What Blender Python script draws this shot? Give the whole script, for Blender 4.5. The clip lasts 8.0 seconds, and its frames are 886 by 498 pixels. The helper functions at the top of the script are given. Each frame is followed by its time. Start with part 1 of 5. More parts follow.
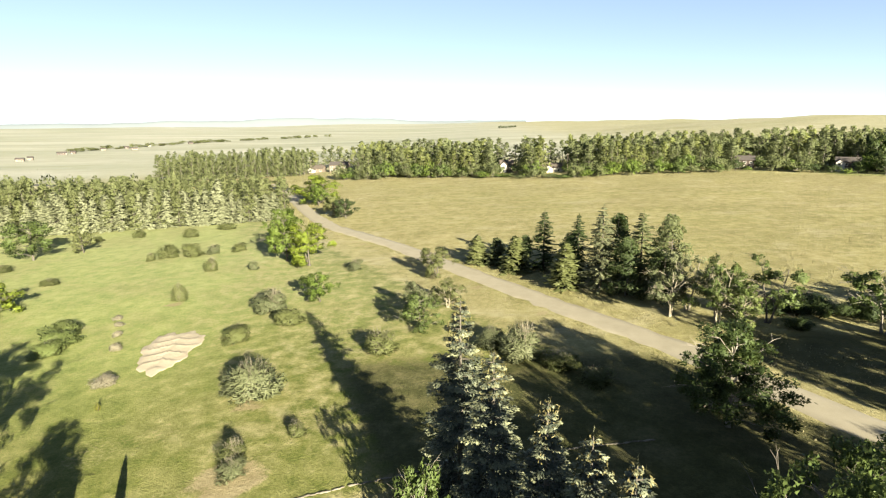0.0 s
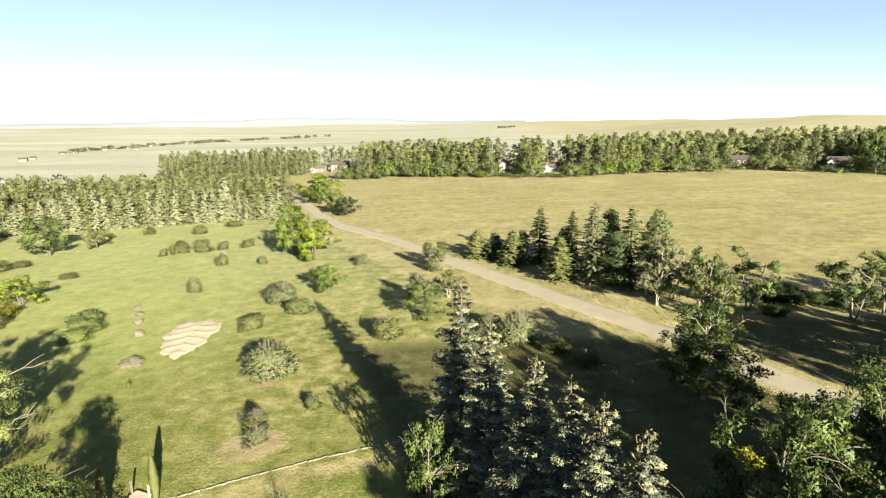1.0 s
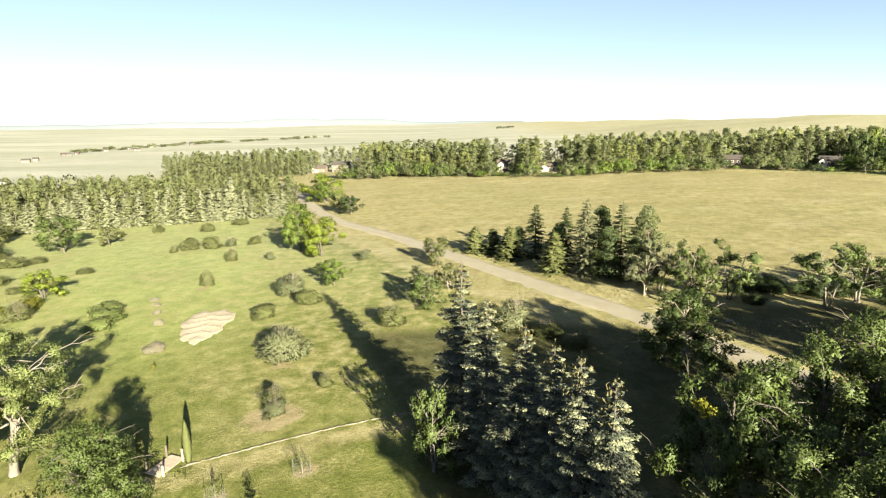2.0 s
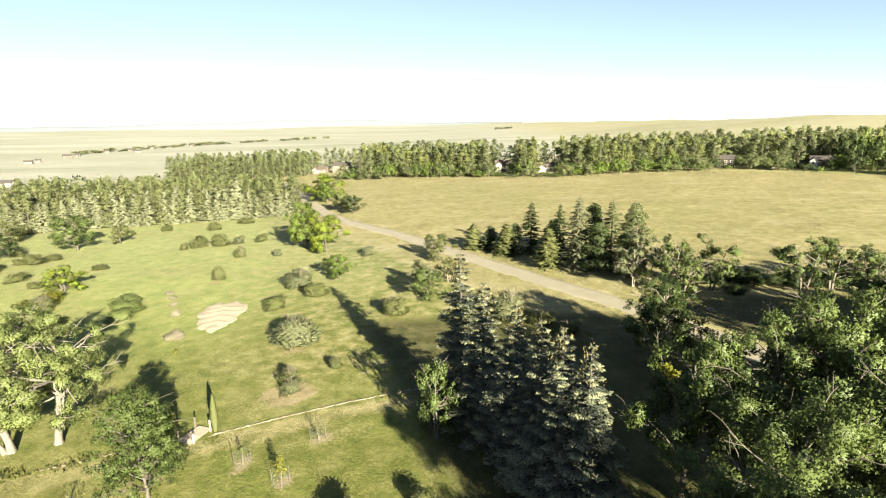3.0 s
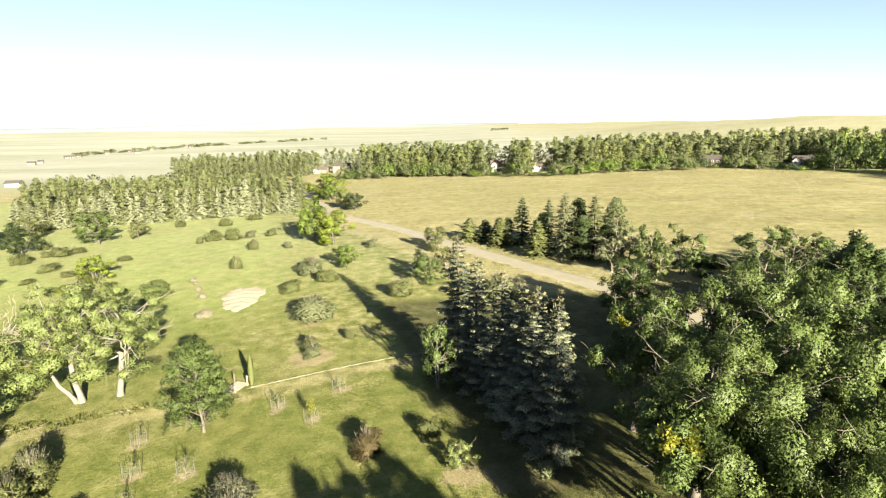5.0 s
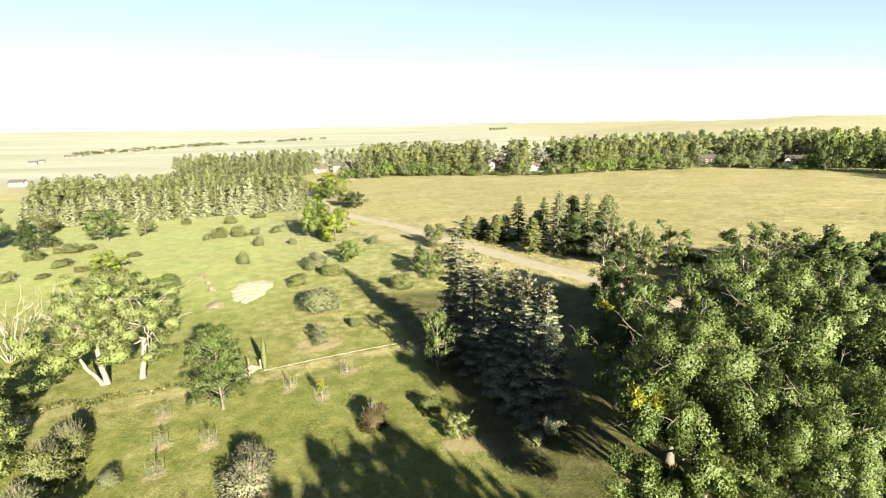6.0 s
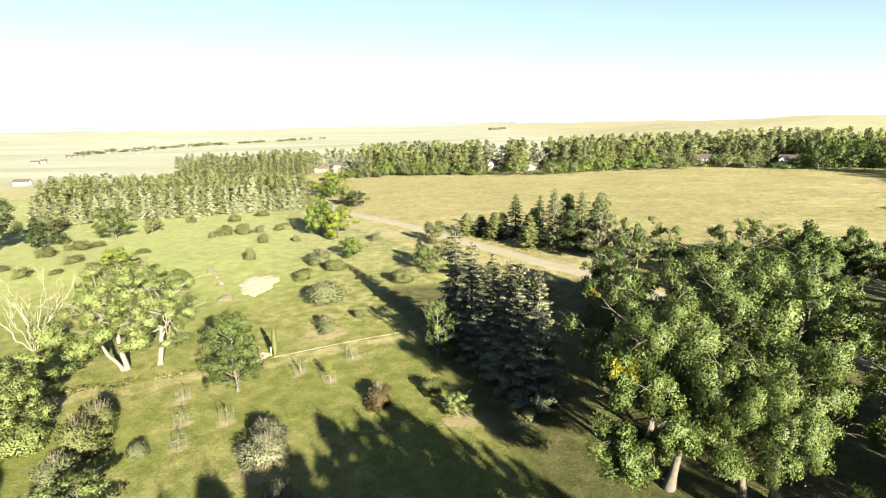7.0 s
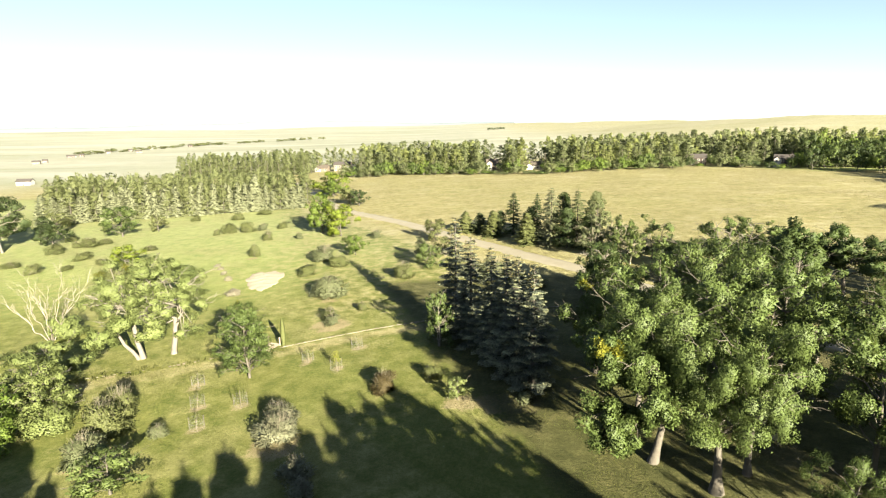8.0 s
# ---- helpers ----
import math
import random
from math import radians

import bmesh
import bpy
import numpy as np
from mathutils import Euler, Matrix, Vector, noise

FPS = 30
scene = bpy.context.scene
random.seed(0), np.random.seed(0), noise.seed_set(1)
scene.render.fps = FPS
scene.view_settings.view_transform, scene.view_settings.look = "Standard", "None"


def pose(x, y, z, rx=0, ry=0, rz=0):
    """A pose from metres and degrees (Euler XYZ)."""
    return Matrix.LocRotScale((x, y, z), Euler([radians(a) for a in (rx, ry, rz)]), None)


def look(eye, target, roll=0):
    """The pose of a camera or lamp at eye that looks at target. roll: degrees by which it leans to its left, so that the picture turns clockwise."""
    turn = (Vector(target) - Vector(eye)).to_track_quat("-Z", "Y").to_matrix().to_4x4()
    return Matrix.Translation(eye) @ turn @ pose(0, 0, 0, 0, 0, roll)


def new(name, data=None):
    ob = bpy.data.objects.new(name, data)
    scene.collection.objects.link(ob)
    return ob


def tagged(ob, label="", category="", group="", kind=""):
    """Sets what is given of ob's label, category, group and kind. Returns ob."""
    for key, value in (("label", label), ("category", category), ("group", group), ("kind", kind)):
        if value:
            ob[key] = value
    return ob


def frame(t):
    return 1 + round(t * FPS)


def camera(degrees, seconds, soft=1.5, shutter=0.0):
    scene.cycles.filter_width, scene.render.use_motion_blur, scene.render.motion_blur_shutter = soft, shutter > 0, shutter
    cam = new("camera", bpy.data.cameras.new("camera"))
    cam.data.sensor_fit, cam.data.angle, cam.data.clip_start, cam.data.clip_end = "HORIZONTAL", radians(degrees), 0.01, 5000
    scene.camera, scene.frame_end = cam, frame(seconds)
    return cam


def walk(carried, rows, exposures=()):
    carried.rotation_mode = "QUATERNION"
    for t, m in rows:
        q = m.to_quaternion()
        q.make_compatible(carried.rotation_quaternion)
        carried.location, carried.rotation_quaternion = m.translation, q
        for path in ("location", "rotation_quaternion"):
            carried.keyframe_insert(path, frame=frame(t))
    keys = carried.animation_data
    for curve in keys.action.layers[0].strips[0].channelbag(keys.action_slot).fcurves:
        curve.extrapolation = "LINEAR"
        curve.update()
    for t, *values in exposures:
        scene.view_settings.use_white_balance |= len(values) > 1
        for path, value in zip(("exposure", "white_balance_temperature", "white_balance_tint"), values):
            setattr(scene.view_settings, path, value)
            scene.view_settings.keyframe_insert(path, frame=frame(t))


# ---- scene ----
cam = camera(77.0, 8.0, soft=1.2)
PATH = [
    (0, (-0.543, 1.497, 37.022), (-3.106, 99.033, 15.107), -0.565),
    (0.5, (-0.625, -1.915, 37.124), (-3.150, 95.609, 15.151), -0.560),
    (1, (-0.771, -5.667, 37.238), (-3.204, 91.868, 15.306), -0.574),
    (1.5, (-0.845, -9.146, 37.295), (-3.212, 88.400, 15.405), -0.625),
    (3, (-1.055, -20.142, 37.681), (-3.125, 77.453, 15.981), -0.795),
    (3.5, (-1.063, -23.693, 37.761), (-3.023, 73.925, 16.154), -0.814),
    (4, (-1.176, -27.435, 37.823), (-2.985, 70.192, 16.241), -0.761),
    (4.5, (-1.230, -30.892, 37.862), (-2.880, 66.749, 16.332), -0.805),
    (6, (-1.374, -40.833, 38.171), (-2.622, 56.798, 16.569), -0.839),
    (6.5, (-1.432, -43.811, 38.319), (-2.588, 53.813, 16.681), -0.832),
    (7, (-1.405, -46.737, 38.400), (-2.520, 50.888, 16.763), -0.844),
    (7.5, (-1.561, -49.235, 38.517), (-2.542, 48.385, 16.849), -0.793),
    (8, (-1.624, -51.685, 38.570), (-2.564, 45.936, 16.910), -0.846),
]
walk(cam, [(t, look(eye, target, roll)) for t, eye, target, roll in PATH], [(0, 2.9), (2.5, 3.03), (5, 3.14), (8, 3.2)])

# ---- light ----
SUN_AZ, SUN_EL = radians(153), radians(17.8)   # shadows fall to the north-west
world = bpy.data.worlds.new("sky")
scene.world = world
world.use_nodes = True
wn = world.node_tree
sky = wn.nodes.new("ShaderNodeTexSky")
sky.sky_type, sky.sun_disc = "NISHITA", False
sky.sun_elevation, sky.sun_rotation = SUN_EL, SUN_AZ
sky.air_density, sky.dust_density, sky.ozone_density = 0.4, 0.05, 0.9
soft_sky = wn.nodes.new("ShaderNodeGamma")      # gamma evens out the sky's gradient
soft_sky.inputs["Gamma"].default_value = 0.65
wn.links.new(sky.outputs[0], soft_sky.inputs["Color"])
wn.links.new(soft_sky.outputs[0], wn.nodes["Background"].inputs[0])
wn.nodes["Background"].inputs[1].default_value = 0.055
sun = new("sun", bpy.data.lights.new("sun", "SUN"))
sun.data.energy, sun.data.angle, sun.data.color = 5.0, radians(0.55), (1.0, 0.918, 0.715)
sun.matrix_world = look((0, 0, 100), (0 - math.sin(SUN_AZ) * math.cos(SUN_EL), 0 - math.cos(SUN_AZ) * math.cos(SUN_EL), 100 - math.sin(SUN_EL)))
scene.view_settings.exposure = 3.2

RNG = np.random.default_rng(7)


# ---- materials ----
def nodes_of(name):
    m = bpy.data.materials.new(name)
    m.use_nodes = True
    nt = m.node_tree
    return m, nt, nt.nodes["Principled BSDF"], nt.nodes["Material Output"]


def noise_node(nt, scale, detail=4.0, rough=0.55, vec=None):
    n = nt.nodes.new("ShaderNodeTexNoise")
    n.inputs["Scale"].default_value, n.inputs["Detail"].default_value, n.inputs["Roughness"].default_value = scale, detail, rough
    if vec is not None:
        nt.links.new(vec, n.inputs["Vector"])
    return n.outputs["Fac"]


def ramp(nt, fac, stops):
    r = nt.nodes.new("ShaderNodeValToRGB")
    while len(r.color_ramp.elements) < len(stops):
        r.color_ramp.elements.new(0.5)
    for el, (p, c) in zip(r.color_ramp.elements, stops):
        el.position, el.color = p, (*c, 1)
    nt.links.new(fac, r.inputs["Fac"])
    return r.outputs["Color"]


def mixc(nt, fac, a, b, mode="MIX"):
    n = nt.nodes.new("ShaderNodeMix")
    n.data_type, n.blend_type = "RGBA", mode
    for k, v in ((0, fac), (6, a), (7, b)):
        if isinstance(v, (int, float)):
            n.inputs[k].default_value = v
        elif isinstance(v, tuple):
            n.inputs[k].default_value = (*v, 1)
        else:
            nt.links.new(v, n.inputs[k])
    return n.outputs[2]


def mathn(nt, op, a, b=0.0, c=None):
    n = nt.nodes.new("ShaderNodeMath")
    n.operation = op
    for k, v in enumerate((a, b) if c is None else (a, b, c)):
        if isinstance(v, (int, float)):
            n.inputs[k].default_value = v
        else:
            nt.links.new(v, n.inputs[k])
    return n.outputs[0]


def bump(nt, bsdf, height, strength, dist):
    b = nt.nodes.new("ShaderNodeBump")
    b.inputs["Strength"].default_value, b.inputs["Distance"].default_value = strength, dist
    nt.links.new(height, b.inputs["Height"])
    nt.links.new(b.outputs[0], bsdf.inputs["Normal"])


def leaf_mat(name, dark, mid, lite, trans=0.46, rough=0.55, patch=0.35, tips=None):
    """Foliage: tone varies leaf by leaf, clump by clump and plant by plant."""
    m, nt, bsdf, out = nodes_of(name)
    geo = nt.nodes.new("ShaderNodeNewGeometry")
    info = nt.nodes.new("ShaderNodeObjectInfo")
    tex = nt.nodes.new("ShaderNodeTexCoord")
    clump = noise_node(nt, patch, 3, 0.6, tex.outputs["Object"])
    f = mathn(nt, "MULTIPLY_ADD", geo.outputs["Random Per Island"], 0.2, 0.15)
    f = mathn(nt, "MULTIPLY_ADD", clump, 0.54, f)
    f = mathn(nt, "MULTIPLY_ADD", info.outputs["Random"], 0.22, f)
    f = mathn(nt, "SUBTRACT", f, 0.12)
    col = ramp(nt, f, [(0.12, dark), (0.5, mid), (0.9, lite)])
    if tips:                                 # paler bough ends: new growth, and sunlight on the tips painted in
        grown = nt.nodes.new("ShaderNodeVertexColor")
        grown.layer_name = "sunlit_tip"
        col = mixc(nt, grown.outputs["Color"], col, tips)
    nt.links.new(col, bsdf.inputs["Base Color"])
    bsdf.inputs["Roughness"].default_value = rough
    bsdf.inputs["Specular IOR Level"].default_value = 0.18
    tr = nt.nodes.new("ShaderNodeBsdfTranslucent")
    nt.links.new(mixc(nt, 0.3, col, (0.09, 0.11, 0.0175), "MIX"), tr.inputs["Color"])
    mx = nt.nodes.new("ShaderNodeMixShader")
    mx.inputs[0].default_value = trans
    nt.links.new(bsdf.outputs[0], mx.inputs[1])
    nt.links.new(tr.outputs[0], mx.inputs[2])
    nt.links.new(mx.outputs[0], out.inputs["Surface"])
    return m


def rough_mat(name, a, b, scale=3.0, rough=0.85, bump_s=0.4, bump_d=0.02, fine=40.0, island=0.0):
    """A dull natural surface with stains and grain."""
    m, nt, bsdf, out = nodes_of(name)
    tex = nt.nodes.new("ShaderNodeTexCoord")
    big = noise_node(nt, scale, 5, 0.6, tex.outputs["Object"])
    small = noise_node(nt, fine, 4, 0.7, tex.outputs["Object"])
    f = mathn(nt, "MULTIPLY_ADD", small, 0.45, mathn(nt, "MULTIPLY", big, 0.6))
    if island:
        info = nt.nodes.new("ShaderNodeObjectInfo")
        f = mathn(nt, "MULTIPLY_ADD", mathn(nt, "SUBTRACT", info.outputs["Random"], 0.5), island, f)
    nt.links.new(ramp(nt, f, [(0.3, a), (0.72, b)]), bsdf.inputs["Base Color"])
    bsdf.inputs["Roughness"].default_value = rough
    bsdf.inputs["Specular IOR Level"].default_value = 0.25
    bump(nt, bsdf, small, bump_s, bump_d)
    return m


COTTON = leaf_mat("cottonwood leaves", (0.0404, 0.0607, 0.0168), (0.0666, 0.0917, 0.0251), (0.0797, 0.102, 0.0316), 0.3)
COTTON_PALE = leaf_mat("pale cottonwood leaves", (0.085, 0.112, 0.036), (0.145, 0.174, 0.058), (0.195, 0.22, 0.085))
GREEN = leaf_mat("bright green leaves", (0.04537, 0.07437, 0.01475), (0.1034, 0.1475, 0.02812), (0.1825, 0.2288, 0.04963))
LAYER_GREEN = leaf_mat("soft mid-green leaves", (0.036, 0.056, 0.014), (0.078, 0.106, 0.03), (0.13, 0.158, 0.052), 0.4)
LIME = leaf_mat("lime green leaves", (0.06525, 0.09425, 0.01233), (0.1305, 0.1696, 0.02175), (0.2102, 0.2392, 0.03625))
DARKG = leaf_mat("dark green leaves", (0.019, 0.033, 0.012), (0.04, 0.058, 0.02), (0.07, 0.09, 0.032))
DEEP = leaf_mat("deep green leaves", (0.03, 0.05, 0.016), (0.06, 0.085, 0.027), (0.092, 0.12, 0.042))
OLIVE = leaf_mat("olive shrub leaves", (0.0715, 0.081, 0.0296), (0.12, 0.132, 0.0496), (0.171, 0.183, 0.0762), 0.5)
GREY = leaf_mat("grey-green shrub leaves", (0.058, 0.0682, 0.0326), (0.112, 0.124, 0.0616), (0.192, 0.2, 0.109), 0.4)
SILVER = leaf_mat("silver-grey shrub leaves", (0.0614, 0.0642, 0.0363), (0.12, 0.122, 0.0725), (0.195, 0.193, 0.122), 0.2)
BLEACHED = leaf_mat("bleached dry stems", (0.15, 0.135, 0.09), (0.22, 0.2, 0.14), (0.3, 0.275, 0.2), 0.3)
RUST = leaf_mat("rusty brown shrub leaves", (0.0435, 0.0319, 0.0139), (0.0783, 0.0609, 0.0261), (0.116, 0.0957, 0.0464))
YELLOW = leaf_mat("yellow leaves", (0.085, 0.095, 0.01), (0.155, 0.155, 0.0175), (0.215, 0.205, 0.03))
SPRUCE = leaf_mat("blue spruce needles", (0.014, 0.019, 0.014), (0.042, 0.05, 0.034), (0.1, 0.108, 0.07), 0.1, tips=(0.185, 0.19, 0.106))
CONE = leaf_mat("spruce cones", (0.07, 0.06, 0.024), (0.1, 0.086, 0.034), (0.13, 0.112, 0.046), 0.1)
DARK_SPRUCE = leaf_mat("dark green spruce needles", (0.016, 0.022, 0.014), (0.034, 0.042, 0.027), (0.062, 0.07, 0.044), 0.1)
# Far needle tones, lifted and narrowed to put distance haze into the colour.
PINE = leaf_mat("pine needles", (0.0756, 0.0891, 0.03915), (0.1148, 0.131, 0.05805), (0.1512, 0.1674, 0.0783), 0.52, patch=0.2)
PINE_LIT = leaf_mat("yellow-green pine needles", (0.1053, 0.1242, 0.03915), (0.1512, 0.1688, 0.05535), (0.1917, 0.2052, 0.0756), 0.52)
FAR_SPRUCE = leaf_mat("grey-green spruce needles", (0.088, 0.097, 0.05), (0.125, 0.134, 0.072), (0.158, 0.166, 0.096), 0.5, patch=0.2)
HAZE_PINE = leaf_mat("haze-paled olive pine needles", (0.1331, 0.1492, 0.06421), (0.1623, 0.182, 0.07831), (0.1915, 0.2147, 0.09243), 0.62, patch=0.2)
HAZE_PINE_LIT = leaf_mat("haze-paled yellow-green pine needles", (0.1463, 0.1615, 0.06876), (0.1721, 0.19, 0.08089), (0.1962, 0.2165, 0.09219), 0.62)
HAZE_SPRUCE = leaf_mat("haze-paled grey-green spruce needles", (0.1994, 0.21, 0.1264), (0.2373, 0.25, 0.1505), (0.2753, 0.2901, 0.1746), 0.5, patch=0.2)
BARK = rough_mat("brown bark", (0.0425, 0.0365, 0.028), (0.0925, 0.0815, 0.064), 2.0, 0.9, 0.8, 0.05, 14)
PALE_BARK = rough_mat("pale cottonwood bark", (0.0675, 0.0585, 0.045), (0.143, 0.128, 0.102), 1.6, 0.85, 0.7, 0.05, 12)
DEAD_BARK = rough_mat("bleached dead wood", (0.111, 0.0952, 0.0714), (0.212, 0.187, 0.15), 1.5, 0.85, 0.5, 0.03, 14)
TWIG = rough_mat("grey twigs", (0.091, 0.0793, 0.0553), (0.195, 0.172, 0.124), 3.0, 0.9, 0.3, 0.01, 30)
ROAD = rough_mat("worn pale asphalt", (0.152, 0.134, 0.092), (0.212, 0.189, 0.136), 0.35, 0.9, 0.25, 0.01, 9)
DARK_ROAD = rough_mat("dark asphalt", (0.025, 0.024, 0.0225), (0.04, 0.0375, 0.035), 0.3, 0.85, 0.2, 0.01, 9)
SAND = rough_mat("pale sand", (0.18, 0.15, 0.1), (0.26, 0.225, 0.165), 0.5, 0.95, 0.6, 0.05, 6)
STONE = rough_mat("pale border stone", (0.085, 0.0725, 0.0525), (0.15, 0.133, 0.102), 1.2, 0.9, 0.6, 0.03, 12, 0.5)
TIMBER = rough_mat("weathered timber", (0.075, 0.059, 0.0425), (0.13, 0.105, 0.0775), 1.5, 0.8, 0.4, 0.01, 20, 0.4)
PLANK = rough_mat("pale deck planks", (0.2125, 0.1688, 0.1225), (0.3125, 0.2562, 0.1875), 1.5, 0.8, 0.4, 0.01, 20, 0.3)
WIRE = rough_mat("galvanised wire", (0.1, 0.1, 0.1), (0.16, 0.16, 0.155), 4.0, 0.45, 0.1, 0.002, 40)
WALL_W = rough_mat("white siding", (0.255, 0.238, 0.204), (0.332, 0.31, 0.272), 0.8, 0.7, 0.2, 0.01, 8)
WALL_T = rough_mat("tan siding", (0.085, 0.0675, 0.05), (0.125, 0.1, 0.075), 0.8, 0.7, 0.2, 0.01, 8)
WALL_B = rough_mat("brown brick wall", (0.0275, 0.02, 0.0165), (0.0475, 0.034, 0.0275), 0.8, 0.8, 0.2, 0.01, 8)
ROOF_D = rough_mat("dark shingle roof", (0.03, 0.025, 0.0225), (0.055, 0.0475, 0.0425), 0.8, 0.85, 0.4, 0.02, 6)
ROOF_B = rough_mat("brown shingle roof", (0.0475, 0.0385, 0.03), (0.0775, 0.064, 0.05), 0.8, 0.85, 0.4, 0.02, 6)
POLE_W = rough_mat("grey pole timber", (0.06, 0.05, 0.0375), (0.11, 0.09, 0.07), 1.0, 0.85, 0.3, 0.01, 20)
PAINT_Y = rough_mat("yellow-orange painted timber", (0.25, 0.19, 0.085), (0.33, 0.27, 0.15), 1.5, 0.6, 0.1, 0.005, 20)
# The blue of distance haze is painted as the hills' own colour.
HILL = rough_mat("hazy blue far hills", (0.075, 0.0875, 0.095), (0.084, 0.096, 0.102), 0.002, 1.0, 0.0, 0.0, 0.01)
GLASS, gnt, gb, _ = nodes_of("window glass")
gb.inputs["Base Color"].default_value, gb.inputs["Roughness"].default_value = (0.02, 0.025, 0.03, 1), 0.08


# ---- terrain ----
def height(x, y):
    """The lie of the land: a slope that falls to the west, then the plain rising to a far rim."""
    x, y = np.asarray(x, float), np.asarray(y, float)
    xr = np.where(x > 60, 60 + 60 * (1 - np.exp(-(np.maximum(x, 60) - 60) / 60)), x)
    xl = np.where(xr < -160, -160 - 120 * (1 - np.exp(-(-160 - np.minimum(xr, -160)) / 120)), xr)
    yy = np.where(y > 200, 200 + 100 * (1 - np.exp(-(np.maximum(y, 200) - 200) / 100)), np.maximum(y, -60))
    near = 0.031427 * xl + 0.007854 * yy
    r = np.hypot(x, y)
    az = np.arctan2(x, np.maximum(y, 1.0))
    rim = 31 + 28 * np.clip((az + 0.5) / 1.15, 0, 1) ** 1.3 + 3 * np.sin(az * 9 + 1) + 2.5 * np.sin(az * 23)
    k = np.clip((r - 520) / 4000, 0, 1.1)
    roll = 5 * np.sin(x / 310 + 1.3) * np.sin(y / 420) * np.clip((r - 700) / 900, 0, 1)
    east = 26 * np.exp(-((az - 0.55) / 0.28) ** 2) * np.exp(-((r - 1500) / 550) ** 2)
    ridges = (7 * np.sin(x / 190 + 0.8 * np.sin(y / 260)) * np.sin(y / 330 + 0.5) + 4 * np.sin(x / 83 + y / 140)) * np.clip((r - 900) / 600, 0, 1) * np.clip((az + 0.05) / 0.3, 0, 1)
    return near + ridges + (rim - near) * k ** 1.25 + roll + east


def hz(x, y):
    return float(height(x, y))


def axis(lo, hi, step, far_lo, far_hi):
    mid = list(np.arange(lo, hi + 0.01, step))
    s, v, up = step, hi, []
    while v < far_hi:
        s *= 1.15
        v += s
        up.append(v)
    s, v, dn = step, lo, []
    while v > far_lo:
        s *= 1.15
        v -= s
        dn.append(v)
    return np.array(dn[::-1] + mid + up)


def mesh_np(name, verts, faces):
    """A mesh from arrays; all faces have the same number of corners."""
    me = bpy.data.meshes.new(name)
    verts, faces = np.asarray(verts, np.float32), np.asarray(faces, np.int32)
    n, k = faces.shape
    me.vertices.add(len(verts))
    me.vertices.foreach_set("co", verts.ravel())
    me.loops.add(n * k)
    me.loops.foreach_set("vertex_index", faces.ravel())
    me.polygons.add(n)
    me.polygons.foreach_set("loop_start", np.arange(n, dtype=np.int32) * k)
    me.update(calc_edges=True)
    return me


def grid_mesh(name, X, Y, Z):
    r, c = X.shape
    i = np.arange(r * c).reshape(r, c)
    f = np.stack([i[:-1, :-1], i[:-1, 1:], i[1:, 1:], i[1:, :-1]], -1).reshape(-1, 4)
    return mesh_np(name, np.stack([X, Y, Z], -1).reshape(-1, 3), f)


def smooth(me):
    me.polygons.foreach_set("use_smooth", np.ones(len(me.polygons), bool))
    return me


ROAD_LINE = [(120, -46), (88, -2), (66, 31), (48.2, 59.5), (35, 84.5), (20.6, 106), (-2.6, 141.8), (-20.6, 169.4), (-45, 201.6), (-56, 221), (-67, 245), (-86.5, 291.6), (-106, 341), (-130, 380), (-190, 420)]


def line_points(pts, step):
    """Points along a soft curve through pts."""
    p = np.array([pts[0], *pts, pts[-1]], float)
    out = []
    for a, b, c, d in zip(p, p[1:], p[2:], p[3:]):
        n = max(2, int(np.linalg.norm(c - b) / step))
        for t in np.arange(n) / n:
            out.append(0.5 * (2 * b + (c - a) * t + (2 * a - 5 * b + 4 * c - d) * t ** 2 + (3 * b - a - 3 * c + d) * t ** 3))
    return np.array(out + [p[-1]])


def line_distance(x, y, pts):
    """Distance to a polyline, signed: positive on its east side."""
    best, sign = np.full(x.shape, 1e9), np.ones(x.shape)
    for a, b in zip(pts[:-1], pts[1:]):
        d = b - a
        t = np.clip(((x - a[0]) * d[0] + (y - a[1]) * d[1]) / (d @ d), 0, 1)
        ex, ey = x - a[0] - t * d[0], y - a[1] - t * d[1]
        dist = np.hypot(ex, ey)
        s = np.where(d[0] * ey - d[1] * ex > 0, -1.0, 1.0)
        sign = np.where(dist < best, s, sign)
        best = np.minimum(best, dist)
    return best * sign


def step(v, a, b):
    t = np.clip((v - a) / (b - a), 0, 1)
    return t * t * (3 - 2 * t)


road_pts = line_points(ROAD_LINE, 3.0)
BORDER = [(-75, 29), (-66, 32.4), (-59.7, 34.2), (-49.7, 37.2), (-42, 40.5), (-32.4, 43.6), (-26.5, 46.6), (-21.3, 49), (-14.1, 52), (-7.2, 54.2), (2, 57), (12, 58.5), (22, 60)]
soil_spots = []      # bare ground round plants: x, y, radius


